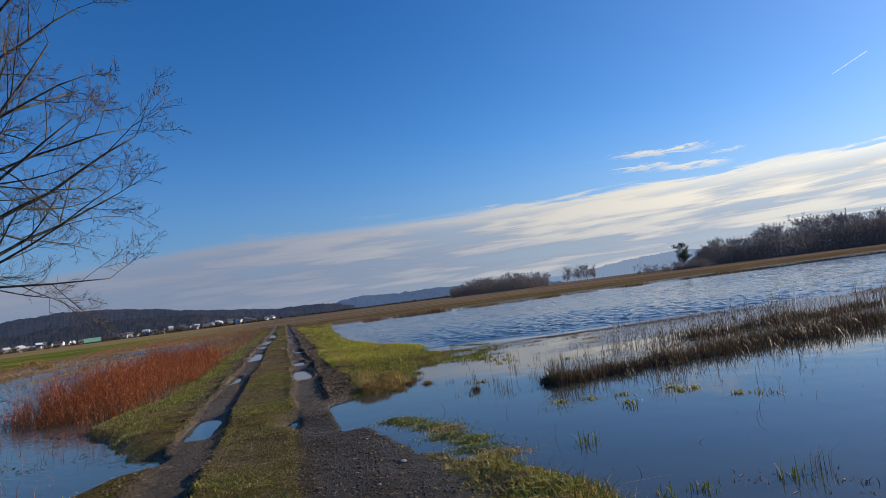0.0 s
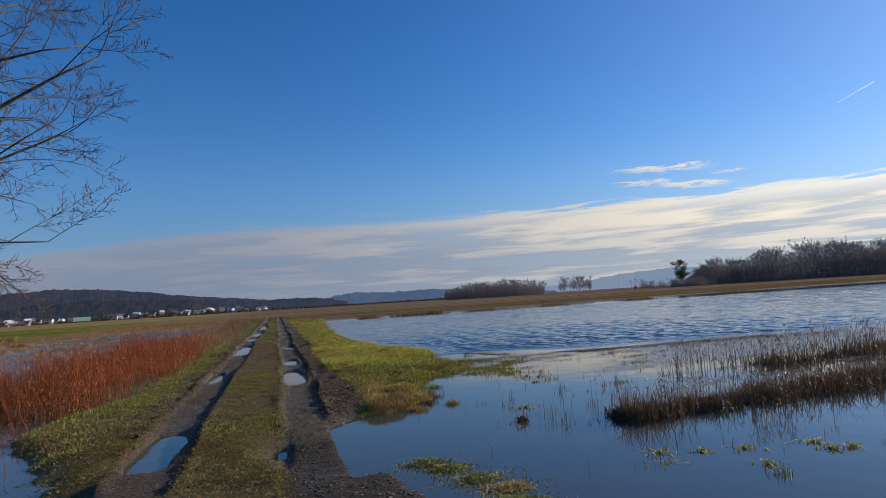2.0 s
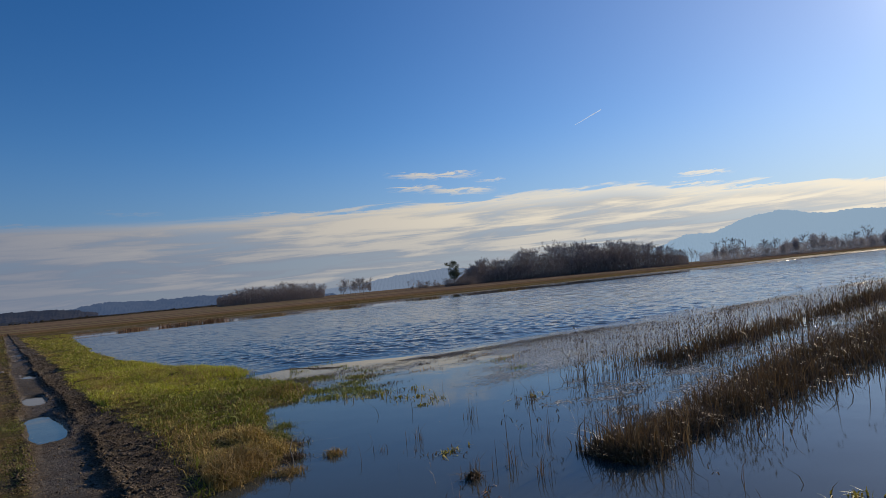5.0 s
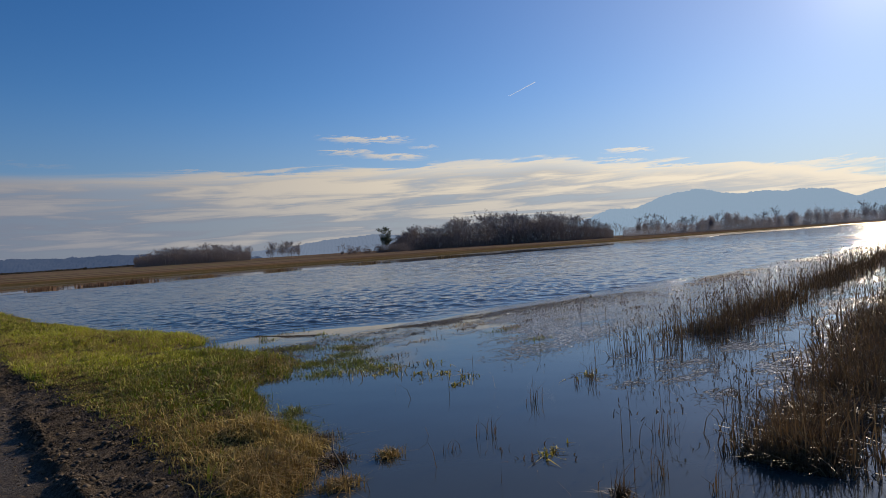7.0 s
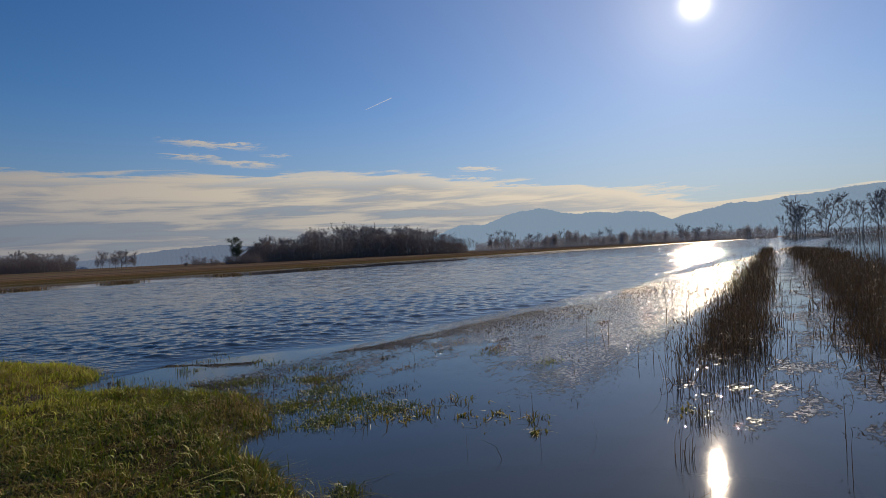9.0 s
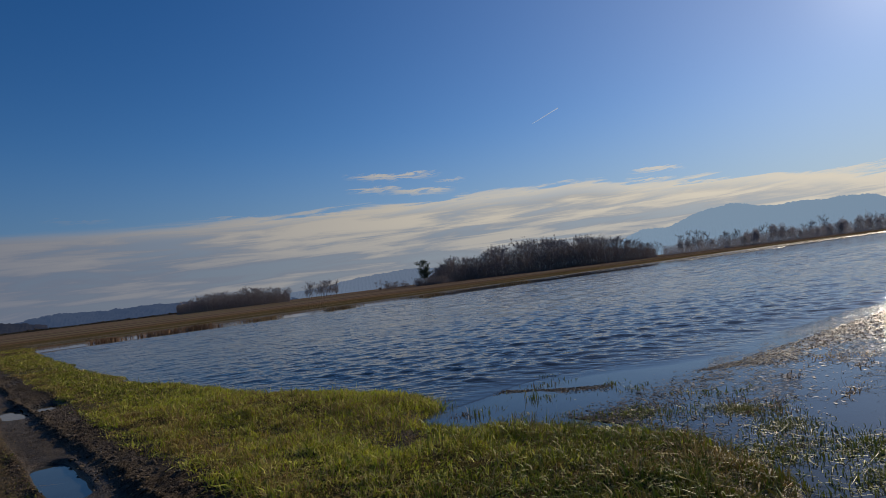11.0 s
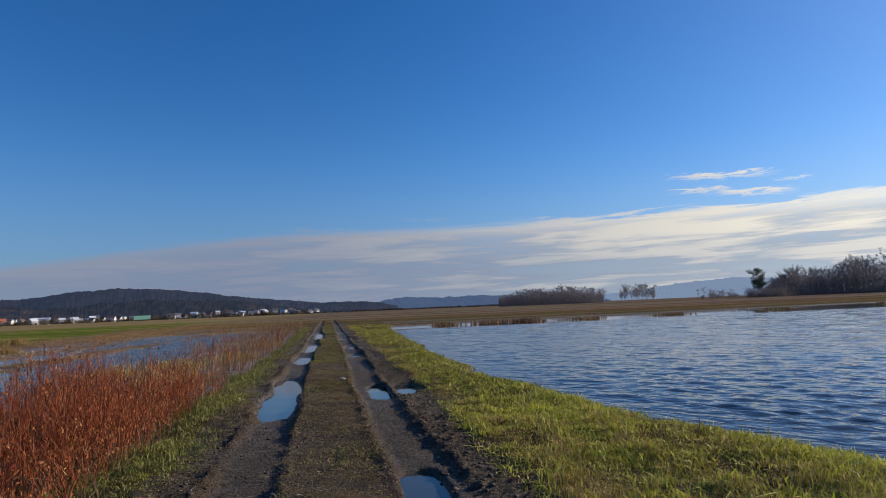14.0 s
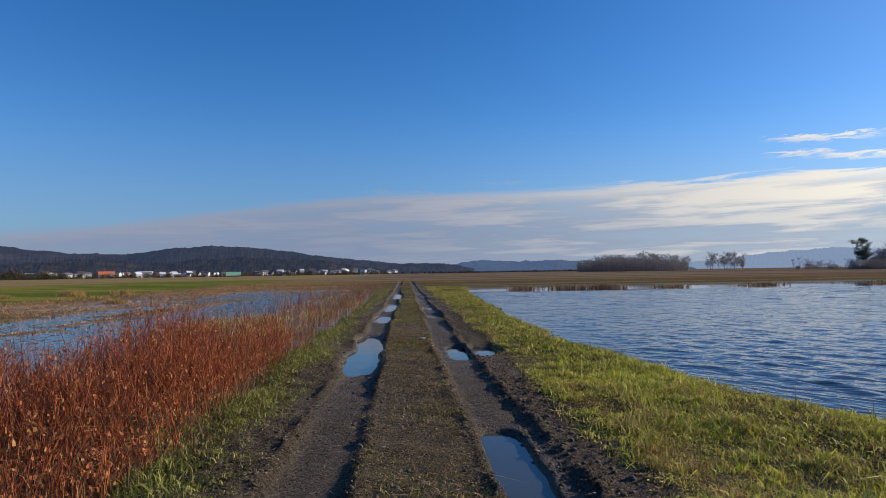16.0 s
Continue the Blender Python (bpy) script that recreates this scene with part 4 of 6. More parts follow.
def build_red():
    rng = np.random.default_rng(51)
    n = 26000
    x = rng.uniform(-8.2, -2.15, n)
    y = rng.uniform(16.1, 60, n)
    edge = -2.35 + 0.2 * smooth(18, 20, y) - 0.12 * np.sin(y * 0.7) - np.where(y < 18.5, (18.5 - y) * 0.45, 0)
    dens = smooth(edge + 0.1, edge - 0.35, x) * smooth(-7.4 + 0.05 * y, -4.6, x) * (smooth(34, 28.5, y) * 0.97 + 0.03) * smooth(16.1, 17.9, y + 0.25 * (x + 3))
    keep = rng.uniform(0, 1, n) < dens * (0.78 + 0.35 * wobble(x, y, 1.3, 52) + 0.5 * wobble(x, y, 4.5, 55))
    x, y = x[keep], y[keep]
    n = len(x)
    z = np.maximum(ground_z(x, y), -0.3) - 0.02
    h = rng.uniform(0.35, 1.0, n) * np.clip(0.86 + 0.35 * wobble(x, y, 1.3, 53) + 0.25 * wobble(x, y, 4.0, 56), 0.35, 1.4)
    far = 1 + smooth(22, 45, y) * 1.1
    canes("red_stalks", x, y, z, h, rng.uniform(0.0035, 0.0065, n) * far, RED, "dense dry red-brown stalks at the water's edge", "stalks")
    # forked twigs in the upper half of each stalk
    k = 6
    bx = np.repeat(x, k) + rng.normal(0, 0.045, n * k)
    by = np.repeat(y, k) + rng.normal(0, 0.045, n * k)
    bz = np.repeat(z, k) + np.repeat(h, k) * rng.uniform(0.3, 0.85, n * k)
    blades("red_side_shoots", bx, by, bz, np.repeat(h, k) * rng.uniform(0.12, 0.36, n * k), 0.0055 * np.repeat(far, k), 0.85, RED, "fine red side shoots of the dry stalks", "stalks", 0.2)
    k = 5
    m = n * k
    bx = np.repeat(x, k) + rng.normal(0, 0.07, m)
    by = np.repeat(y, k) + rng.normal(0, 0.07, m)
    bz = np.repeat(z, k) + np.repeat(h, k) * rng.uniform(0.3, 1.0, m)
    blades("rusty_leaves", bx, by, bz, rng.uniform(0.015, 0.06, m), rng.uniform(0.008, 0.028, m) * np.repeat(far, k), 1.6, RUSTY, "curled rusty orange leaves on the dry stalks", "leaves", 1.4)
    # broken stalks that lie across the rest
    m = n // 3
    pick = rng.integers(0, n, m)
    blades("broken_stalks", x[pick] + rng.normal(0, 0.1, m), y[pick] + rng.normal(0, 0.1, m), z[pick] + rng.uniform(0.05, 0.45, m), rng.uniform(0.2, 0.5, m), 0.006, 1.6, STUB, "pale broken stalks caught across the red growth", "stalks", 0.1, rise=0.25)
    k = 3
    m = n * k
    bx, by = np.repeat(x, k) + rng.normal(0, 0.15, m), np.repeat(y, k) + rng.normal(0, 0.15, m)
    blades("stalk_litter", bx, by, np.maximum(ground_z(bx, by), WL - 0.02), rng.uniform(0.05, 0.3, m), 0.009, 1.3, REED, "dark fallen stalks under the red growth", "stalks")
    # thin brown growth further along the ditch
    n = 11000
    x, y = rng.uniform(-7.5, -2.4, n), rng.uniform(22, 95, n)
    keep = rng.uniform(0, 1, n) < 0.8 * smooth(27, 33, y) * smooth(-8, -3.5, x) * (0.45 + 0.6 * wobble(x, y, 0.9, 54) + 0.3 * wobble(x, y, 3.0, 57))
    x, y = x[keep], y[keep]
    n = len(x)
    h = rng.uniform(0.25, 0.9, n) * np.clip(0.85 + 0.4 * wobble(x, y, 1.2, 58), 0.4, 1.3)
    blades("ditch_stems", x, y, np.full(n, WL - 0.1), h, 0.01 * (1 + y / 90), 0.45, BROWN, "thin brown dead stems along the flooded ditch", "stalks")
    k = 4
    bx, by = np.repeat(x, k) + rng.normal(0, 0.05, n * k), np.repeat(y, k) + rng.normal(0, 0.05, n * k)
    blades("ditch_twigs", bx, by, WL - 0.1 + np.repeat(h, k) * rng.uniform(0.3, 0.85, n * k), np.repeat(h, k) * rng.uniform(0.15, 0.4, n * k), 0.007 * (1 + by / 90), 1.2, BROWN, "fine twigs of the dead ditch growth", "stalks")


def build_far_grass():
    rng = np.random.default_rng(61)
    # stubble in rows on the flooded field, with pale tussocks
    n = 50000
    x, y = rng.uniform(-27, -7, n), 22 + 108 * rng.uniform(0, 1, n) ** 1.3
    x = np.round(x / 0.75) * 0.75 + rng.normal(0, 0.08, n) + 0.03 * y
    keep = (ground_z(x, y) > WL - 0.025) & (rng.uniform(0, 1, n) < np.where(x > -11, 0.6, 1.0))
    x, y = x[keep], y[keep]
    blades("stubble", x, y, ground_z(x, y) - 0.02, rng.uniform(0.04, 0.15, len(x)) * np.where(x > -15, 0.8, 1), 0.026 * (1 + y / 80), 1.0, STUB, "pale maize stubble standing in wet ground", "stubble")
    for cx, cy, s in ((-27, 70, 0.55), (-24, 72, 0.5), (-18, 58, 0.35), (-30, 66, 0.3)):
        n = 700
        x, y = cx + rng.normal(0, 0.75 * s, n), cy + rng.normal(0, 0.8 * s, n)
        blades("pale_tussock", x, y, ground_z(x, y), rng.uniform(0.4, 1.0, n) * s * 1.2, 0.03, 0.8, HAY, "pale bleached tussock of long grass", "tussock", group="tussocks")
    for cx, cy, w, hh in ((14.5, 72.5, 2.2, 0.55), (17.5, 72.0, 1.8, 0.6), (10.5, 73.5, 1.2, 0.4), (24, 73, 1.6, 0.35), (33, 74, 2.0, 0.4), (46, 75, 2.4, 0.4), (62, 76, 2.5, 0.45)):
        n = 420
        x, y = cx + rng.normal(0, w / 2, n), cy + rng.normal(0, 0.7, n)
        blades("bank_tussock", x, y, np.full(n, WL - 0.03), rng.uniform(0.3, 1.0, n) * hh, 0.05, 0.5, BROWN if cx < 20 else STUB, "rust-brown tussock at the far shore", "tussock", group="tussocks")
    # far bank: low sedge, taller reed belts along the water and rusty patches
    n = 58000
    x = 3 + 330 * rng.uniform(0, 1, n) ** 1.6
    y = 69 + 75 * rng.uniform(0, 1, n) ** 1.7
    belt = wobble(x * 0.06, y, 0.55, 62) + 0.5 * wobble(x * 0.3, y, 0.5, 63)
    keep = (ground_z(x, y) > WL - 0.015) & (belt > -0.75)
    x, y, belt = x[keep], y[keep], belt[keep]
    tall = (0.05 + 0.09 * smooth(0.0, 0.9, belt) * smooth(100, 76, y)) * np.clip(0.9 + 0.5 * wobble(x, y, 1.1, 64), 0.3, 1.6)
    draw = 0.55 + rng.uniform(-0.3, 0.3, len(x)) + 0.4 * wobble(x * 0.03, y, 0.4, 65)
    for name, sel, mat, label in (("bank_reeds", draw < 0.5, SEDGE, "brown reeds along the far bank"), ("bank_grass", draw >= 0.85, STUB, "dry tawny grass along the far bank"), ("bank_sedge", (draw >= 0.5) & (draw < 0.85), BROWN, "rusty brown sedge along the far bank")):
        blades(name, x[sel], y[sel], ground_z(x[sel], y[sel]) - 0.03, (tall * rng.uniform(0.4, 1.4, len(x)))[sel], 0.032 * (1 + x[sel] / 80), 0.5, mat, label, "reeds")


build_grass()
build_reeds()
build_red()
build_far_grass()


# ---- trees ----
def tubes(name, segs, sides, mat):
    """Segments (p0, p1, r0, r1) as tapered tubes in one mesh."""
    s = np.array(segs, dtype=float)
    p0, p1, r0, r1 = s[:, 0:3], s[:, 3:6], s[:, 6], s[:, 7]
    d = p1 - p0
    d /= np.maximum(np.linalg.norm(d, axis=1, keepdims=True), 1e-9)
    ref = np.where(np.abs(d[:, 2:3]) > 0.9, np.array([[1.0, 0, 0]]), np.array([[0, 0, 1.0]]))
    u = np.cross(d, ref)
    u /= np.linalg.norm(u, axis=1, keepdims=True)
    w = np.cross(d, u)
    a = 2 * math.pi * np.arange(sides) / sides
    ring = u[:, None, :] * np.cos(a)[None, :, None] + w[:, None, :] * np.sin(a)[None, :, None]
    v = np.concatenate([p0[:, None] + ring * r0[:, None, None], p1[:, None] + ring * r1[:, None, None]], 1).reshape(-1, 3)
    i = np.arange(len(s))[:, None] * 2 * sides
    k = np.arange(sides)[None, :]
    f = np.stack([i + k, i + (k + 1) % sides, i + sides + (k + 1) % sides, i + sides + k], 2).reshape(-1)
    me = mesh_from(name, v, f, np.full(len(s) * sides, 4), [mat])
    me.polygons.foreach_set("use_smooth", np.ones(len(s) * sides, dtype=bool))
    return me


def chain(name, segs, sides, mat):
    """Segments that follow one another as a single bent, tapered tube with closed ends."""
    pts = [Vector(q[0:3]) for q in segs] + [Vector(segs[-1][3:6])]
    rad = [q[6] for q in segs] + [segs[-1][7]]
    bm = bmesh.new()
    rings = []
    for i, (p, r) in enumerate(zip(pts, rad)):
        d = (pts[min(i + 1, len(pts) - 1)] - pts[max(i - 1, 0)]).normalized()
        u = d.cross(Vector((0.1, 1.0, 0.05))).normalized()
        w = d.cross(u)
        rings.append([bm.verts.new(p + (u * math.cos(2 * math.pi * k / sides) + w * math.sin(2 * math.pi * k / sides)) * r) for k in range(sides)])
    for a, b in zip(rings, rings[1:]):
        for k in range(sides):
            bm.faces.new((a[k], a[(k + 1) % sides], b[(k + 1) % sides], b[k])).smooth = True
    bm.faces.new(rings[0][::-1])
    bm.faces.new(rings[-1])
    me = bpy.data.meshes.new(name)
    bm.to_mesh(me)
    bm.free()
    me.materials.append(mat)
    return me


def slivers(name, p, d, length, width, mat):
    """Thin single-triangle twigs: from p along d."""
    n = len(p)
    rng = np.random.default_rng(n)
    side = np.cross(d, rng.normal(0, 1, (n, 3)))
    side /= np.maximum(np.linalg.norm(side, axis=1, keepdims=True), 1e-6)
    w = side * (np.broadcast_to(width, n) / 2)[:, None]
    v = np.stack([p - w, p + w, p + d * np.broadcast_to(length, n)[:, None]], 1).reshape(-1, 3)
    return mesh_from(name, v, np.arange(3 * n), np.full(n, 3), [mat])


def grow(rng, out, p, d, length, radius, level, cfg):
    """One limb of jointed segments; side limbs leave it at an angle and turn upwards."""
    joints = cfg["joints"][level]
    step = length / joints
    for j in range(joints):
        d = d + Vector(rng.normal(0, cfg["wander"], 3)) + Vector((0, 0, cfg["lift"][level]))
        d.normalize()
        q = p + d * step
        t0, t1 = j / joints, (j + 1) / joints
        r0, r1 = radius * (1 - t0 * 0.8), radius * (1 - t1 * 0.8)
        out[min(level, 2)].append((*p, *q, max(r0, cfg["thin"]), max(r1, cfg["thin"] * 0.7)))
        if level + 1 < len(cfg["joints"]) and t1 > cfg["bare"][level]:
            for _ in range(cfg["kids"][level]):
                side = d.cross(Vector(rng.normal(0, 1, 3)))
                if side.length < 1e-3:
                    continue
                side.normalize()
                nd = (d * rng.uniform(0.5, 1.0) + side * rng.uniform(0.5, 1.0)).normalized()
                grow(rng, out, q.copy(), nd, length * cfg["ratio"][level] * rng.uniform(0.6, 1.1) * (1.15 - 0.6 * t1), r1 * 0.62, level + 1, cfg)
        p = q


def bare_tree(seed, height):
    """A tall bare tree: a straight stem that forks into rising limbs, and a rounded haze of fine twigs round them."""
    rng = np.random.default_rng(seed)
    H = height
    root = new("bare_tree")
    stem, limbs = [], []
    p, d = Vector((0, 0, -0.2)), Vector((rng.normal(0, 0.04), rng.normal(0, 0.04), 1))
    spread = rng.uniform(0.23, 0.36)
    for j in range(6):
        q = p + d.normalized() * H * 0.14
        stem.append((*p, *q, H * 0.014 * (1 - j * 0.13), H * 0.014 * (1 - (j + 1) * 0.13)))
        p, d = q, d + Vector((rng.normal(0, 0.06), rng.normal(0, 0.06), 0))
        if j >= 1:
            for k in range(2 if j < 5 else 4):
                a = rng.uniform(0, 6.28)
                reach = H * spread * rng.uniform(0.5, 1.1) * (1.0 if j < 4 else 0.7)
                e0 = q
                aim = Vector((math.cos(a), math.sin(a), rng.uniform(0.7, 1.5))).normalized()
                for m in range(3):
                    e1 = e0 + aim * reach * 0.45
                    limbs.append((*e0, *e1, H * 0.0045 * (1 - 0.25 * m), H * 0.0045 * (0.75 - 0.25 * m)))
                    for side in range(1 + m // 2):
                        out = (aim + Vector(rng.normal(0, 0.55, 3)) + Vector((0, 0, 0.2))).normalized()
                        limbs.append((*e1, *(e1 + out * reach * rng.uniform(0.25, 0.5)), H * 0.003, H * 0.0015))
                    aim = (aim + Vector(rng.normal(0, 0.18, 3)) + Vector((0, 0, 0.12))).normalized()
                    e0 = e1
    part("trunk", tubes("trunk", stem + limbs, 3, FARBARK), root)
    ends = np.array(limbs)
    n = 900
    pick = ends[rng.integers(0, len(ends), n)]
    t = rng.uniform(0.2, 1, (n, 1))
    p = pick[:, 0:3] * (1 - t) + pick[:, 3:6] * t
    d = pick[:, 3:6] - pick[:, 0:3]
    d = d / np.linalg.norm(d, axis=1, keepdims=True) + rng.normal(0, 0.6, (n, 3)) + np.array([0, 0, 0.15])
    d /= np.linalg.norm(d, axis=1, keepdims=True)
    part("crown", slivers("crown", p, d, H * rng.uniform(0.035, 0.09, n), 0.055, FARBARK), root)["kind"] = "stuff"
    return root


def polar(az, dist):
    return dist * math.sin(radians(az)), dist * math.cos(radians(az))


def build_woods():
    kinds = [bare_tree(700 + k, 10.0) for k in range(7)]
    for k in kinds:
        tagged(k, "tall bare winter tree with grey-brown crown", "tree", "bare woodland trees")
    used = set()
    rng = np.random.default_rng(71)

    def stand(az, dist, h):
        i = int(rng.integers(0, len(kinds)))
        x, y = polar(az, dist)
        z = float(ground_z(np.array([x]), np.array([y]))[0])
        s = h / 10.0
        m = pose(x, y, z, 0, 0, float(rng.uniform(0, 360)))
        if i not in used:
            used.add(i)
            kinds[i].scale = (s, s, s)
            kinds[i].matrix_basis = m @ Matrix.Diagonal((s, s, s, 1))
            return
        ob = copy_thing(kinds[i], m)
        ob.scale = (s * rng.uniform(0.85, 1.3),) * 2 + (s,)

    # the big wood behind the lake
    for k in range(120):
        az = rng.uniform(37.6, 57.0)
        d = rng.uniform(380, 450)
        stand(az, d, 1.5 + d * math.tan(radians(np.interp(az, *zip(*BIG_WOOD)))) * rng.uniform(0.78, 0.98))
    # the lower wood further off
    for k in range(44):
        az = rng.uniform(15.6, 24.8)
        d = rng.uniform(480, 540)
        stand(az, d, 1.5 + d * math.tan(radians(np.interp(az, *zip(*LOW_WOOD)))) * rng.uniform(0.75, 1.0))
    for k in range(14):
        d = rng.uniform(480, 500)
        stand(rng.uniform(26.2, 28.9), d, 1.5 + d * math.tan(radians(1.2)) * rng.uniform(0.8, 1.08))
    for az, e in ((32.3, 0.6), (32.8, 0.72), (33.2, 0.6), (34.2, 0.5), (34.7, 0.5), (35.0, 0.4), (57.6, 1.1), (57.9, 0.9), (59.7, 1.45), (60.4, 1.55), (61.0, 1.65), (61.5, 1.5), (61.9, 1.2)):
        stand(az, 480, 1.5 + 480 * math.tan(radians(e)))
    for k in range(58):
        az = rng.uniform(62.8, 83.0)
        d = rng.uniform(520, 600)
        stand(az, d, 1.5 + d * math.tan(radians(1.05 + 0.22 * math.sin(az * 1.9) + 0.12 * math.sin(az * 4.3))) * rng.uniform(0.75, 1.1))
    for k in range(24):
        az = rng.uniform(83.0, 95)
        d = rng.uniform(250, 300)
        stand(az, d, 1.5 + d * math.tan(radians(np.interp(az, [83.0, 83.8, 86, 95], [1.5, 2.8, 3.0, 3.0]))) * rng.uniform(0.75, 1.05))


# height of the tree tops in degrees, along each wood
BIG_WOOD = [(36.8, 0.8), (38.0, 1.5), (39.3, 2.15), (41.1, 1.75), (42.8, 2.35), (46.0, 2.75), (51.2, 2.45), (54.8, 1.9), (56.6, 1.2), (57.4, 0.8)]
LOW_WOOD = [(15.4, 1.05), (18.1, 1.4), (20.5, 1.5), (22.0, 1.42), (24.6, 1.1)]


def thicket(name, az0, az1, d0, d1, hmax, n, seed, label, clump=0.0, width=0.14, mat=None, tops=None, twig=(0.15, 0.4), crowns=False):
    """Undergrowth of countless bare twigs; clump: spacing in degrees of separate bushes, 0 for a closed hedge; crowns: the twigs stand in rounded crowns instead; tops: the outline of a wood, of which hmax is then the share."""
    rng = np.random.default_rng(seed)
    mat = mat or THICKET
    az, d = rng.uniform(az0, az1, n), rng.uniform(d0, d1, n)
    top = np.full(n, hmax)
    if clump:
        k = max(3, int((az1 - az0) / clump))
        ca, cd, ch = rng.uniform(az0, az1, k), rng.uniform(d0, d1, k), hmax * rng.uniform(0.75 if crowns else 0.35, 1.0, k)
        i = rng.integers(0, k, n)
        r = ch[i] * 0.55
        az, d, top = ca[i] + np.degrees(rng.normal(0, 0.5, n) * r / cd[i]), cd[i] + rng.normal(0, 0.5, n) * r, ch[i]
    if tops:
        top = (1.5 + d * np.tan(np.radians(np.interp(az, *zip(*tops))))) * top
    a = np.radians(az)
    x, y = d * np.sin(a), d * np.cos(a)
    top = top * np.clip(0.8 + 0.3 * wobble(x, y, 0.1, seed) + 0.15 * wobble(x, y, 0.5, seed + 1), 0.3, 1.2)
    z = ground_z(x, y) + top * rng.uniform(0, 1.1 - 0.75 * twig[1], n) ** 1.3
    w = np.stack([rng.normal(0, 0.6, n), rng.normal(0, 0.6, n), np.ones(n)], 1)
    if crowns:
        ball = rng.normal(0, 1, (n, 3))
        ball *= (rng.uniform(0, 1, n) ** 0.4 / np.linalg.norm(ball, axis=1))[:, None]
        x = cd[i] * np.sin(np.radians(ca[i])) + ball[:, 0] * top * 0.2
        y = cd[i] * np.cos(np.radians(ca[i])) + ball[:, 1] * top * 0.2
        z = ground_z(x, y) + top * (0.6 + 0.36 * ball[:, 2])
        w = w * 0.6 + ball + rng.normal(0, 0.4, (n, 3))
    w /= np.linalg.norm(w, axis=1, keepdims=True)
    me = slivers(name, np.stack([x, y, z], 1), w, top * rng.uniform(*twig, n), width * d / 400, mat)
    tagged(new(name, me), label, "undergrowth", kind="stuff")


# bluish grey that paints distance haze into the colour of bare twigs
HAZE_TWIGS = leaf_material("haze_painted_twigs", [(0.2, 0.21, 0.24), (0.26, 0.26, 0.29), (0.3, 0.29, 0.31)], 0.9, 0.45)
THICKET = leaf_material("bare_thicket", [(0.16, 0.14, 0.135), (0.21, 0.18, 0.172), (0.26, 0.215, 0.195), (0.17, 0.15, 0.145)], 0.9, 0.22)


def pine():
    rng = np.random.default_rng(81)
    root = tagged(new("pine_tree"), "single dark green pine with a broad open crown", "tree")
    segs, needles = [], []
    p, d = Vector((0, 0, -0.2)), Vector((0.03, 0, 1))
    H = 13.0
    stem = [p.copy()]
    for j in range(12):
        q = p + d.normalized() * H / 12
        segs.append((*p, *q, 0.26 * (1 - j * 0.075), 0.26 * (1 - (j + 1) * 0.075)))
        p, d = q, d + Vector(rng.normal(0, 0.04, 3))
        stem.append(p.copy())
    # rounded clumps of needles on limbs that leave the stem a little lower
    for k in range(58):
        a, up = rng.uniform(0, 6.28), rng.uniform(-0.9, 1.0)
        r = 5.0 * math.sqrt(max(0.05, 1 - up * up * (0.8 if up > 0 else 0.95))) * rng.uniform(0.35, 1.0) * (0.8 + 0.25 * math.sin(7.0 * up + a))
        e = Vector((math.cos(a) * r, math.sin(a) * r, 8.2 + 4.6 * up))
        q = stem[max(2, min(11, int((e.z - 0.25 * r) / H * 12)))]
        segs.append((*q, *e, 0.07, 0.03))
        needles += [e, q.lerp(e, 0.7) + Vector(rng.normal(0, 0.2, 3))]
    needles.append(p)
    c = np.repeat(np.array(needles), 60, 0) + rng.normal(0, 1, (len(needles) * 60, 3)) * np.array([0.5, 0.5, 0.26])
    part("trunk", tubes("trunk", segs, 5, BARK), root, "brown pine trunk and limbs")
    crown = blades("crown", c[:, 0], c[:, 1], c[:, 2], 0.38, 0.12, 1.0, PINE, "", "x")
    for k in ("category", "label"):
        if k in crown:
            del crown[k]
    crown.parent = root
    x, y = polar(36.4, 372)
    root.matrix_basis = pose(x, y, float(ground_z(np.array([x]), np.array([y]))[0])) @ Matrix.Diagonal((1.15, 1.15, 1.15, 1))


ORCHARD = leaf_material("brown_orchard_trees", [(0.06, 0.048, 0.038), (0.1, 0.078, 0.055), (0.16, 0.11, 0.07), (0.075, 0.065, 0.045)], 0.9, 0.0)
GARDEN = leaf_material("dark_garden_trees", [(0.035, 0.03, 0.025), (0.06, 0.05, 0.04), (0.1, 0.075, 0.05), (0.04, 0.042, 0.028)], 0.9, 0.0)
PINE = leaf_material("pine_needles", [(0.05, 0.07, 0.045), (0.07, 0.095, 0.06), (0.1, 0.115, 0.075)], 0.6, 0.15)


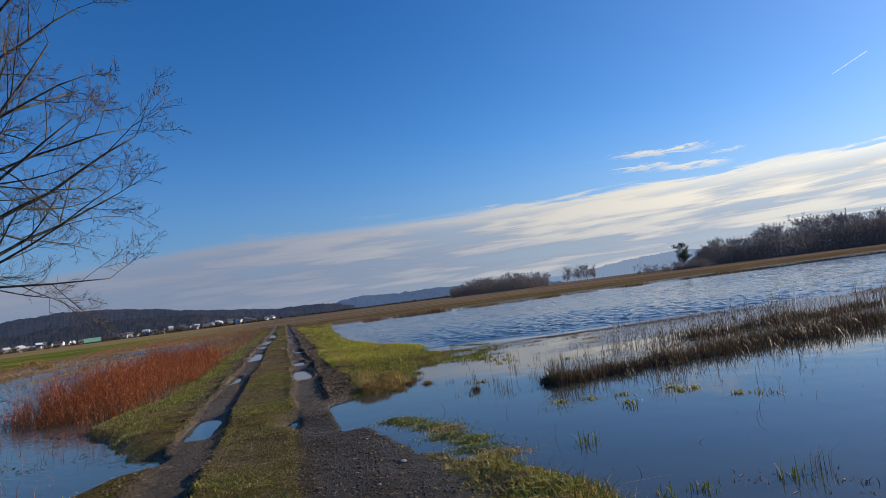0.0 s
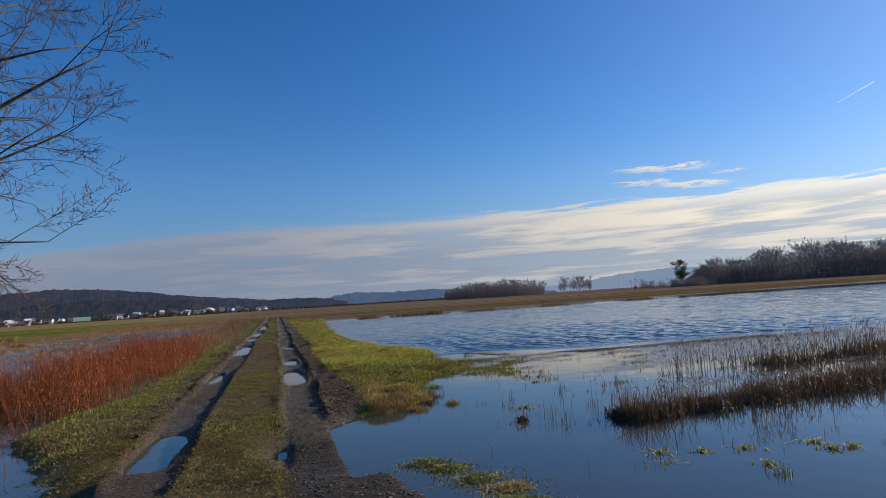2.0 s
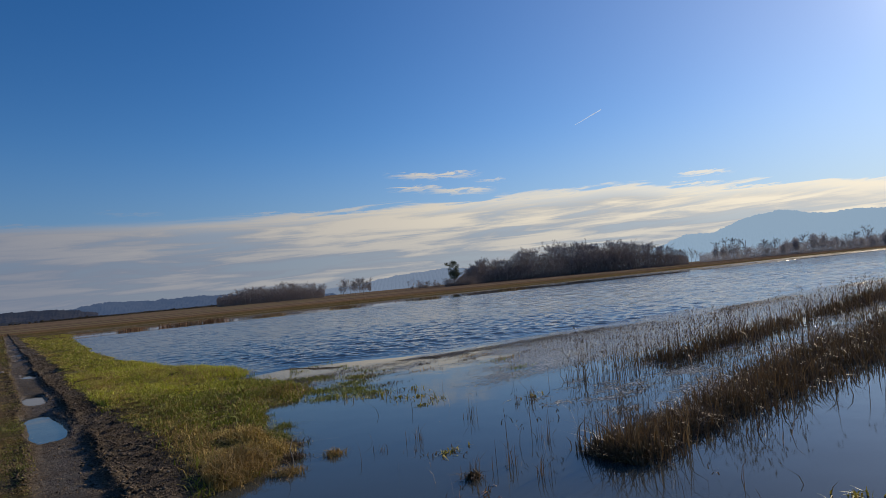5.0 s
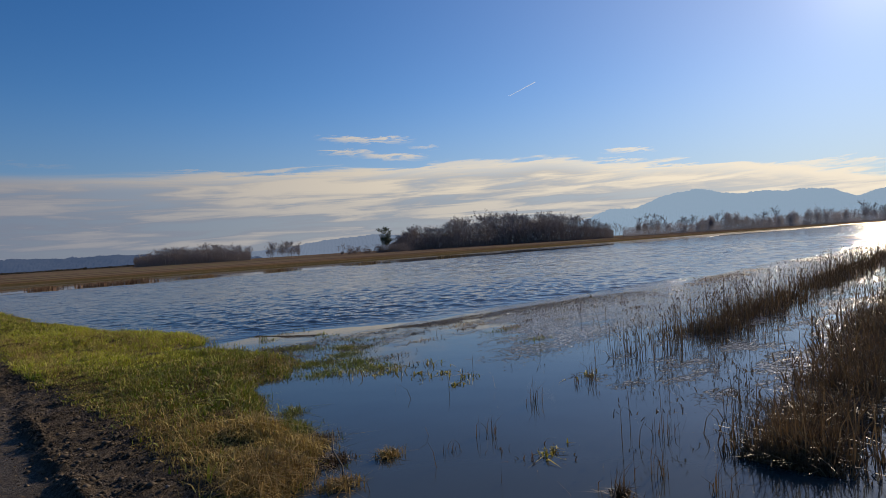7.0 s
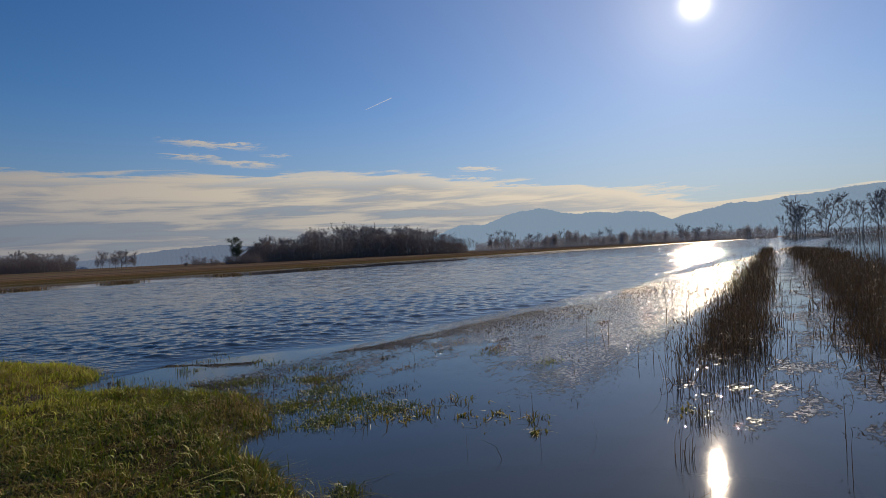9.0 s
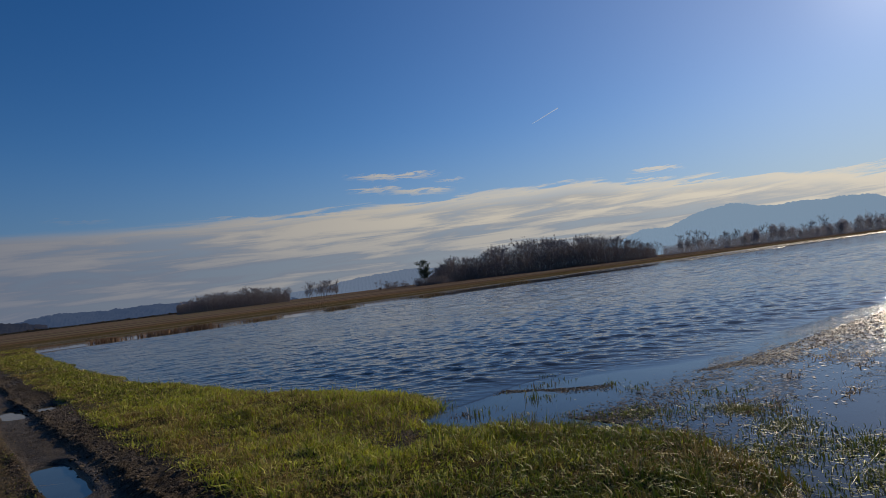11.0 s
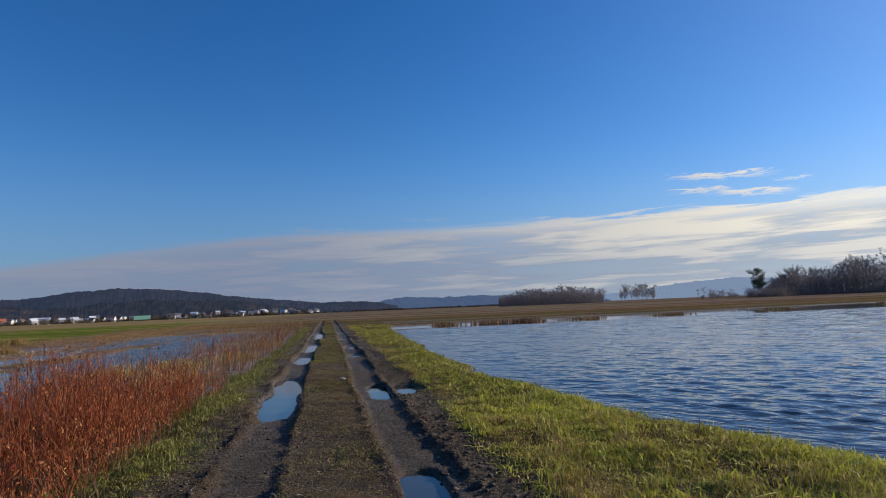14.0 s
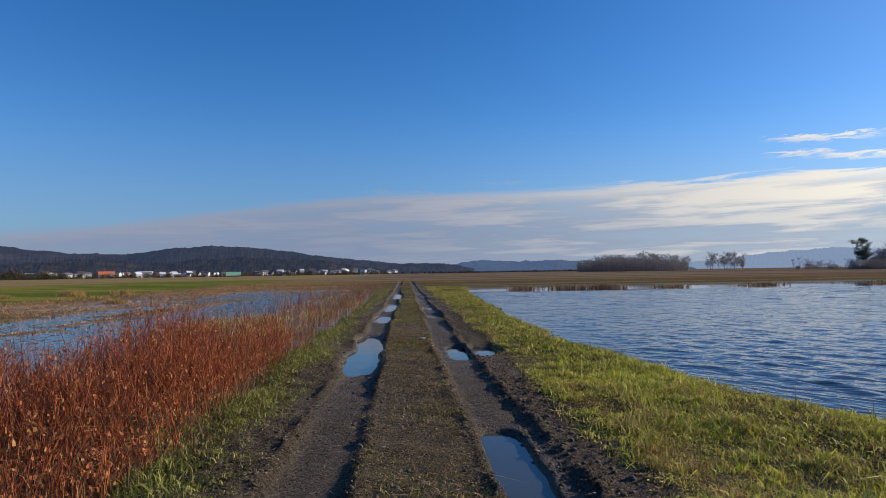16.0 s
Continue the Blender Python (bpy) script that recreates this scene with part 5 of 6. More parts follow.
def willow():
    """The bare tree beside the track, whose limbs hang over towards it."""
    rng = np.random.default_rng(93)
    out = [[], [], []]
    root = tagged(new("bare_willow"), "large bare tree with yellowish twigs reaching over the track", "tree")
    base = Vector((-5.85, 13.0, -0.2))
    trunk = [base, base + Vector((0.1, 0, 1.3)), base + Vector((0.3, -0.05, 2.6)), base + Vector((0.4, 0.1, 4.2)), base + Vector((0.7, 0.2, 6.2)), base + Vector((0.9, 0.2, 8.4))]
    rad = [0.34, 0.29, 0.25, 0.2, 0.14, 0.06]
    for a, b, r0, r1 in zip(trunk, trunk[1:], rad, rad[1:]):
        out[0].append((*a, *b, r0, r1))
    cfg = dict(joints=[9, 6, 4, 3], wander=0.075, lift=[0.02, 0.035, 0.05, 0.05], kids=[1, 2, 2], ratio=[0.46, 0.46, 0.46], bare=[0.25, 0.2, 0.2], thin=0.0032)
    # limbs: height on the trunk, aim, length
    for hz, aim, L, r in ((2.05, (1.0, -0.05, 0.42), 4.6, 0.05), (2.75, (1.0, 0.0, 0.03), 3.7, 0.036), (2.4, (1.0, 0.12, 0.26), 4.3, 0.034), (2.55, (1.0, -0.15, 0.5), 4.5, 0.05), (2.7, (1.0, 0.1, 0.72), 4.9, 0.058), (3.2, (1.0, -0.2, 0.6), 4.6, 0.05),
                          (3.7, (1.0, 0.1, 0.42), 4.3, 0.042), (4.3, (1.0, -0.1, 0.32), 4.0, 0.04), (4.7, (1.0, 0.1, 0.66), 4.2, 0.045), (5.4, (0.9, -0.1, 0.5), 4.0, 0.042), (6.2, (0.8, -0.2, 0.8), 3.6, 0.04), (3.4, (0.7, 0.1, 1.1), 4.6, 0.065), (5.6, (0.8, 0.2, 1.0), 3.8, 0.05),
                          (2.8, (-1.0, 0.3, 0.7), 3.4, 0.06), (4.2, (-0.6, -0.8, 0.8), 3.4, 0.06), (3.8, (0.1, 1.0, 0.8), 3.4, 0.05)):
        k = min(int(np.searchsorted([1.3, 2.6, 4.2, 6.2, 8.4], hz)), 4)
        t0 = [0, 1.3, 2.6, 4.2, 6.2][k]
        t1 = [1.3, 2.6, 4.2, 6.2, 8.4][k]
        p = trunk[k].lerp(trunk[k + 1], (hz - t0) / (t1 - t0))
        sub = [[], [], []]
        grow(rng, sub, p, Vector(aim).normalized(), L * (0.72 if aim[0] < 0.2 else 0.95), r, 0, cfg)
        part("limb", chain("limb", sub[0], 8, BARK), root)
        out[1] += sub[1]
        out[2] += sub[2]
    part("trunk", chain("trunk", out[0], 10, BARK), root, "dark ridged trunk")
    part("crown", tubes("crown", out[1], 5, BARK), root, "dark branches")["kind"] = "stuff"
    part("crown", tubes("crown", out[2], 3, TWIG), root, "fine yellowish twigs")["kind"] = "stuff"


build_woods()
thicket("undergrowth", 36.8, 57.2, 380, 440, 0.78, 60000, 72, "dense brown undergrowth at the foot of the wood", tops=BIG_WOOD, width=0.24, twig=(0.05, 0.18))
thicket("undergrowth", 37.2, 57.0, 385, 440, 1.0, 66000, 76, "close-grown bare crowns of the wood", 0.11, 0.085, tops=BIG_WOOD, twig=(0.04, 0.1), crowns=True)
thicket("undergrowth", 15.4, 24.6, 490, 540, 0.98, 26000, 80, "close-grown bare crowns in the low wood", 0.11, 0.085, tops=LOW_WOOD, twig=(0.04, 0.1), crowns=True)
thicket("undergrowth", 15.4, 24.6, 478, 540, 0.78, 26000, 73, "dense brown undergrowth at the foot of the low wood", tops=LOW_WOOD, width=0.24, twig=(0.05, 0.18))
thicket("undergrowth", 26.0, 29.0, 485, 505, 10.5, 3600, 81, "thin feathery crowns of a small group of trees", 0.2, 0.12, twig=(0.05, 0.14), crowns=True)
thicket("undergrowth", 31.8, 35.2, 480, 500, 6.5, 3600, 82, "single low bare bushes on the far meadow", 0.4, 0.16, twig=(0.06, 0.25))
thicket("undergrowth", 58.4, 84, 520, 600, 9.0, 36000, 74, "scrub along the far end of the lake, greyed by painted haze", width=0.22, mat=HAZE_TWIGS, twig=(0.08, 0.25))
thicket("undergrowth", 59.4, 62.2, 480, 500, 12.5, 4600, 83, "bare crowns of a pair of trees at the lake's end", 0.3, 0.17, HAZE_TWIGS, twig=(0.05, 0.12), crowns=True)
thicket("undergrowth", 62.8, 84, 520, 600, 13.5, 34000, 77, "bare tree crowns along the far end of the lake, with painted haze", 0.45, 0.2, HAZE_TWIGS, twig=(0.05, 0.12), crowns=True)
thicket("undergrowth", 35.7, 38.8, 354, 372, 7.0, 12000, 78, "low brown scrub round the foot of the pine", 0.13, 0.18, twig=(0.06, 0.22))
thicket("undergrowth", 83, 95, 255, 300, 5.5, 9000, 75, "brown scrub under tall bare trees")
pine()
willow()


# ---- far hills and mountains ----
def ridge(name, table, d_foot, d_crest, mat, bumps, label, seed, step=0.075):
    """A range of hills: rises from its foot to a crest whose height the table gives, in degrees seen from the track."""
    az = np.arange(table[0][0], table[-1][0], step)
    tb = np.array(table)
    crest = np.tan(np.radians(np.interp(az, tb[:, 0], tb[:, 1]))) * d_crest
    t = np.linspace(0, 1, 20)
    A, Tt = np.meshgrid(np.radians(az), t)
    D = d_foot + (d_crest - d_foot) * Tt
    X, Y = D * np.sin(A), D * np.cos(A)
    rng = np.random.default_rng(seed)
    clump = 0.5 * wobble(X, Y, 0.08, seed + 5) + 0.4 * wobble(X, Y, 0.2, seed + 6) + rng.uniform(-0.35, 0.35, X.shape)
    tops = rng.uniform(-0.5, 0.5, X.shape) * smooth(0.86, 1.0, Tt)
    Z = crest[None, :] * smooth(0, 1, Tt) * (1 + 0.1 * wobble(X, Y, 0.006, seed) * (1 - Tt)) + bumps * (clump + tops + 2.0 * wobble(X, Y, 0.015, seed + 2)) * np.clip(Tt * 4, 0, 1) - 3
    v = np.stack([X, Y, Z], -1).reshape(-1, 3)
    nx, ny = len(az), len(t)
    i = (np.arange(ny - 1)[:, None] * nx + np.arange(nx - 1)[None, :]).ravel()
    faces = np.stack([i, i + 1, i + 1 + nx, i + nx], 1)
    me = mesh_from(name, v, faces.ravel(), np.full(len(faces), 4), [mat])
    me.polygons.foreach_set("use_smooth", np.ones(len(faces), dtype=bool))
    ob = new(name, me)
    tagged(ob, label, "hills", kind="structure")


# blue glow, and bluish base colours further off, paint in the haze of distance
HILL = haze_glow_material("wooded_hill_haze_glow", (0.014, 0.017, 0.014), (0.052, 0.043, 0.036), (0.065, 0.09, 0.17), 0.38)
LOW_HILL = haze_glow_material("wooded_spur_haze_glow", (0.016, 0.017, 0.013), (0.065, 0.05, 0.038), (0.06, 0.08, 0.14), 0.32)
NEAR_BLUE = haze_glow_material("dark_hill_haze_glow", (0.04, 0.05, 0.06), (0.07, 0.075, 0.085), (0.1, 0.16, 0.3), 0.6)
BLUE_HILL = haze_glow_material("far_hill_haze_glow", (0.05, 0.06, 0.07), (0.08, 0.09, 0.1), (0.25, 0.34, 0.5), 0.78)
MOUNTAIN = haze_glow_material("mountain_haze_glow", (0.1, 0.12, 0.15), (0.15, 0.17, 0.2), (0.38, 0.56, 0.77), 0.84)
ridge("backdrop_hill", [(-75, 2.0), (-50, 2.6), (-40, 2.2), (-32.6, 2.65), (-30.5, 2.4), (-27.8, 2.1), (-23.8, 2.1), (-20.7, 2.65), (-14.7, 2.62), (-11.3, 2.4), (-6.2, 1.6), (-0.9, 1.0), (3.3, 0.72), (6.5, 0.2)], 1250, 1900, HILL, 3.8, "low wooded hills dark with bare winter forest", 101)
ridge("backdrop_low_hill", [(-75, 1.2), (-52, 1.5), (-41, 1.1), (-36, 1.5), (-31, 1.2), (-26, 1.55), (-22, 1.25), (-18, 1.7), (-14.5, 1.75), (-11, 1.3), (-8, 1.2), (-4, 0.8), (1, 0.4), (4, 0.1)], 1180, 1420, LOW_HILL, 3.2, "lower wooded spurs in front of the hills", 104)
ridge("backdrop_blue_hill", [(1.0, 0.3), (4.4, 0.76), (5.8, 1.0), (7.1, 1.16), (9.7, 0.98), (14.0, 1.18), (16.0, 0.9), (22.0, 0.5), (26.0, 0.05)], 2300, 2900, NEAR_BLUE, 4.0, "wooded hill beyond the meadow, dark blue from painted haze", 105)
ridge("backdrop_blue_hill", [(15.0, 0.1), (20.0, 0.35), (24.8, 0.55), (29.3, 0.95), (33.5, 1.3), (36.2, 1.68), (38.5, 1.4), (44, 0.6)], 2600, 3300, BLUE_HILL, 4.0, "far hills beyond the meadow, blue from painted haze", 102)
ridge("backdrop_mountain", [(48, 0.3), (54, 1.3), (56.5, 1.95), (58, 2.45), (60.3, 2.42), (62, 2.95), (63.8, 3.38), (65.5, 3.6), (67.3, 3.1), (70.2, 3.04), (72.1, 2.84), (73.3, 3.0), (75.6, 2.75), (77.1, 2.0), (79.5, 2.5), (81.8, 2.95), (85, 3.1), (88.1, 3.4), (95, 3.9), (105, 3.0), (120, 2.0)], 3900, 4500, MOUNTAIN, 5.0, "mountain range with pale blue sunlit haze painted on", 103)


# ---- village under the hill ----
def box(bm, x0, x1, y0, y1, z0, z1):
    vs = [bm.verts.new(c) for c in ((x0, y0, z0), (x1, y0, z0), (x1, y1, z0), (x0, y1, z0), (x0, y0, z1), (x1, y0, z1), (x1, y1, z1), (x0, y1, z1))]
    for q in ((0, 3, 2, 1), (4, 5, 6, 7), (0, 1, 5, 4), (1, 2, 6, 5), (2, 3, 7, 6), (3, 0, 4, 7)):
        bm.faces.new([vs[i] for i in q])


def bm_part(name, bm, mat, parent, label=""):
    me = bpy.data.meshes.new(name)
    bm.to_mesh(me)
    bm.free()
    me.materials.append(mat)
    return part(name, me, parent, label)


def house(az, dist, w, d, h, rh, wall, roof, label, turn=0.0, base=0.0):
    root = tagged(new("house"), label, "house", "village houses")
    bm = bmesh.new()
    box(bm, -w / 2, w / 2, -d / 2, d / 2, -0.5, h)
    for s in (-1, 1):  # gables
        bm.faces.new([bm.verts.new(c) for c in ((s * w / 2, -d / 2, h), (s * w / 2, d / 2, h), (s * w / 2, 0, h + rh))])
    bm_part("wall", bm, wall, root)
    bm = bmesh.new()
    o = 0.6
    for s in (-1, 1):
        a = [(-w / 2 - o, s * (d / 2 + o), h - rh * o / (d / 2)), (w / 2 + o, s * (d / 2 + o), h - rh * o / (d / 2)), (w / 2 + o, 0, h + rh), (-w / 2 - o, 0, h + rh)]
        lo = [bm.verts.new(c) for c in a]
        hi = [bm.verts.new((c[0], c[1], c[2] + 0.3)) for c in a]
        bm.faces.new(hi)
        bm.faces.new(lo[::-1])
        for i in range(4):
            bm.faces.new((lo[i], lo[(i + 1) % 4], hi[(i + 1) % 4], hi[i]))
    bm_part("roof", bm, roof, root)
    for fl in range(max(1, int(h // 2.8))):
        for k in range(int(w // 3.5)):
            bm = bmesh.new()
            cx = -w / 2 + 1.9 + k * 3.5
            box(bm, cx - 0.6, cx + 0.6, -d / 2 - 0.06, -d / 2 + 0.05, fl * 2.8 + 0.9, fl * 2.8 + 2.2)
            bm_part("window", bm, PANE, root)
    x, y = polar(az, dist)
    root.matrix_basis = pose(x, y, base, 0, 0, -az + turn)


PANE = plain_material("dark_pane", (0.03, 0.035, 0.045), 0.15)
WALLS = [plain_material("white_render", (0.55, 0.54, 0.52), 0.8, 0.12), plain_material("cream_render", (0.62, 0.57, 0.47), 0.8, 0.06), plain_material("grey_render", (0.36, 0.36, 0.37), 0.8, 0.06), plain_material("dark_timber", (0.1, 0.075, 0.055), 0.8)]
ROOFS = [plain_material("orange_tiles", (0.5, 0.15, 0.06), 0.7), plain_material("brown_tiles", (0.14, 0.08, 0.06), 0.7), plain_material("grey_slate", (0.12, 0.125, 0.14), 0.5), plain_material("pale_roof", (0.6, 0.62, 0.66), 0.5), plain_material("green_sheet", (0.22, 0.42, 0.27), 0.45)]


def build_village():
    rng = np.random.default_rng(111)
    house(-15.2, 900, 18, 12, 1.8, 4.6, WALLS[3], ROOFS[4], "long low barn with a green sheet roof", 0)
    house(-25.0, 960, 19, 12, 5, 4.5, WALLS[1], ROOFS[0], "large house with a bright orange tiled roof", 4)
    house(-22.2, 980, 19, 11, 8, 1.0, WALLS[0], ROOFS[3], "white apartment house of three storeys", -5)
    house(-19.5, 1000, 30, 12, 5, 1.2, WALLS[0], ROOFS[3], "long white hall with a pale flat roof", 3)
    spots = np.repeat([-33.0, -29.5, -27.0, -23.5, -21.0, -18.5, -16.5, -12.5, -10.5, -8.0, -6.0, -3.5, -2.0, -50.0, -42.0], [5, 8, 9, 8, 7, 7, 6, 6, 4, 8, 6, 5, 3, 3, 4])
    for az in spots + rng.normal(0, 0.75, len(spots)):
        d = rng.uniform(930, 1150)
        w = WALLS[int(rng.choice([0, 0, 0, 1, 2]))]
        r = ROOFS[int(rng.choice([1, 2, 2, 3]))]
        house(float(az), float(d), float(rng.uniform(6, 9.5)), float(rng.uniform(6, 8)), float(rng.choice([2.6, 2.8, 4.6])), float(rng.uniform(1.6, 2.8)), w, r,
              {0: "white", 1: "cream", 2: "grey"}[WALLS.index(w)] + " village house with a " + {1: "brown tiled", 2: "grey slate", 3: "pale"}[ROOFS.index(r)] + " roof", float(rng.uniform(-60, 60)), 0.5 + (d - 930) * 0.02)
    thicket("village_trees", -62, -2, 885, 925, 8.0, 34000, 117, "brown hedges and orchard trees before the village houses", 0.3, 0.2, ORCHARD)
    thicket("village_trees", -62, -1, 900, 1100, 8.5, 34000, 112, "brown bare garden trees between village houses", 0.11, 0.3, GARDEN)
    thicket("village_trees", -48, -27.5, 760, 900, 13.0, 24000, 114, "tall brown trees and scrub at the edge of the village", 0.25, 0.3, GARDEN)
    thicket("far_trees", 2.5, 16, 1100, 1300, 3.4, 9000, 113, "low dark line of trees across the meadow", 0.0, 0.3, GARDEN)
    thicket("far_trees", -3, 16, 1000, 1300, 5.0, 5000, 115, "scattered dark bushes across the meadow", 0.3, 0.3, GARDEN)
    thicket("village_trees", -62, -2, 1120, 1240, 9.0, 26000, 116, "dark brown trees at the foot of the wooded hill", 0.0, 0.4, GARDEN)


build_village()


def contrail():
    pts = [(az, el) for az, el in ((49.7, 13.4), (50.5, 13.72), (51.3, 14.05), (52.2, 14.4))]
    segs = []
    P = []
    for az, el in pts:
        x, y = polar(az, 4200)
        P.append((x, y, 4200 * math.tan(radians(el))))
    for i in range(3):
        segs.append((*P[i], *P[i + 1], 1.4 + 0.6 * i, 2.0 + 0.6 * i))
    m, nt, b = material("glowing_contrail")
    b.inputs["Base Color"].default_value = (0.9, 0.9, 0.92, 1)
    # added glow in place of the sunlight that whitens the vapour
    b.inputs["Emission Color"].default_value = (0.75, 0.85, 1, 1)
    b.inputs["Emission Strength"].default_value = 0.65
    tagged(new("backdrop_contrail", tubes("contrail", segs, 6, m)), "short white contrail high in the sky", "contrail", kind="structure")


contrail()


# ---- loose matter on the track and in the water ----
def lumps(name, x, y, z, size, mat, label, category, flat=0.7):
    """Clods and stones: many small crooked eight-sided lumps as one mesh of kind stuff."""
    n = len(x)
    rng = np.random.default_rng(n + 3)
    o = np.array([(1, 0, 0), (0.3, 0.95, 0), (-0.8, 0.6, 0), (-0.8, -0.6, 0), (0.3, -0.95, 0), (0, 0, 1), (0, 0, -1)], float)
    v = o[None] * (size[:, None, None] * rng.uniform(0.6, 1.3, (n, 7, 1)))
    v[:, :, 2] *= flat
    a = rng.uniform(0, 6.28, n)
    c, s = np.cos(a)[:, None], np.sin(a)[:, None]
    st = rng.uniform(0.7, 1.6, n)[:, None]
    vx, vy = v[:, :, 0] * st, v[:, :, 1]
    v = np.stack([vx * c - vy * s + x[:, None], vx * s + vy * c + y[:, None], v[:, :, 2] + z[:, None]], -1).reshape(-1, 3)
    f = np.array([(k, (k + 1) % 5, 5) for k in range(5)] + [((k + 1) % 5, k, 6) for k in range(5)])
    f = (np.arange(n)[:, None, None] * 7 + f[None]).ravel()
    return tagged(new(name, mesh_from(name, v, f, np.full(n * 10, 3), [mat])), label, category, kind="stuff")


CLOD = leaf_material("mud_clod", [(0.045, 0.034, 0.024), (0.09, 0.068, 0.048), (0.15, 0.118, 0.086), (0.065, 0.05, 0.036)], 0.8, 0.0)
BARK_BIT = leaf_material("bark_bit", [(0.05, 0.035, 0.022), (0.12, 0.085, 0.055), (0.025, 0.019, 0.014), (0.07, 0.06, 0.05), (0.2, 0.16, 0.115), (0.04, 0.03, 0.02)], 0.6, 0.0)
STONE = leaf_material("grit", [(0.12, 0.105, 0.09), (0.22, 0.2, 0.175), (0.08, 0.07, 0.06)], 0.8, 0.0)


def build_loose():
    rng = np.random.default_rng(121)
    n = 10500
    y = 5 + 42 * rng.uniform(0, 1, n) ** 1.4
    pick = rng.uniform(0, 1, n)
    x = np.where(pick < 0.5, rng.uniform(1.02, 1.8, n), np.where(pick < 0.68, 0.84 + rng.choice([-1, 1], n) * rng.normal(0.4, 0.06, n), np.where(pick < 0.85, -0.86 + rng.choice([-1, 1], n) * rng.normal(0.4, 0.06, n), rng.uniform(-1.2, 1.3, n))))
    stony = (y < 13.0) & (pick < 0.5)
    x = np.where(stony, rng.uniform(0.5, 2.1, n), x)
    z = ground_z(x, y)
    ok = (z > WL - 0.01) & ((y > 13.0) | (rng.uniform(0, 1, n) < 0.3))
    x, y, z = x[ok], y[ok], z[ok]
    s = (0.007 + 0.026 * rng.uniform(0, 1, len(x)) ** 2.5) * np.where(y < 13.5, 0.7, 1)
    grit = rng.uniform(0, 1, len(x)) < 0.1
    lumps("mud_clods", x[~grit], y[~grit], z[~grit], s[~grit], CLOD, "dark crumbled mud clods thrown up by tyres", "mud")
    lumps("grit", x[grit], y[grit], z[grit], s[grit] * 0.55, STONE, "small grey stones pressed into the mud", "gravel")
    # crumbs of trodden earth on the middle strip and the shoulders
    m = 14000
    x, y = rng.uniform(-2.1, 1.9, m), 13 + 22 * rng.uniform(0, 1, m) ** 1.3
    z = ground_z(x, y)
    ok = (z > WL + 0.01) & (wobble(x, y, 2.0, 122) > -0.2)
    x, y, z = x[ok], y[ok], z[ok]
    lumps("earth_crumbs", x, y, z, 0.004 + 0.013 * rng.uniform(0, 1, len(x)) ** 2.2, CLOD, "small crumbs of trodden dark earth", "mud")
    # bark and leaf bits on the stony patch
    m = 2600
    x, y = rng.uniform(0.45, 2.1, m), rng.uniform(6.5, 12.6, m)
    z = ground_z(x, y)
    ok = z > WL
    x, y, z = x[ok], y[ok], z[ok]
    lumps("bark_bits", x, y, z + 0.004, 0.005 + 0.02 * rng.uniform(0, 1, len(x)) ** 2, BARK_BIT, "dark bark and leaf bits on the stony patch", "leaves", 0.2)
    # dead leaves and straw trodden into the track
    n = 9000
    x, y = rng.uniform(-2.3, 2.2, n), 5 + 34 * rng.uniform(0, 1, n) ** 1.3
    z = ground_z(x, y)
    ok = z > WL
    x, y, z = x[ok], y[ok], z[ok]
    blades("leaf_litter", x, y, z + 0.012, rng.uniform(0.015, 0.045, len(x)), 0.014, 2.2, LITTER, "trodden dead leaves and straw on the track", "leaves", 1.2, rise=0.3)


def tuft(x, y, n, h, spread, mat, label, seed, lean=0.6, name="water_tuft", width=0.008):
    rng = np.random.default_rng(seed)
    px, py = x + rng.normal(0, spread, n), y + rng.normal(0, spread, n)
    blades(name, px, py, np.full(n, WL - 0.03), h * rng.uniform(0.3, 1.0, n), width, lean, mat, label, "water plant", 0.9, group="tufts in the flood")


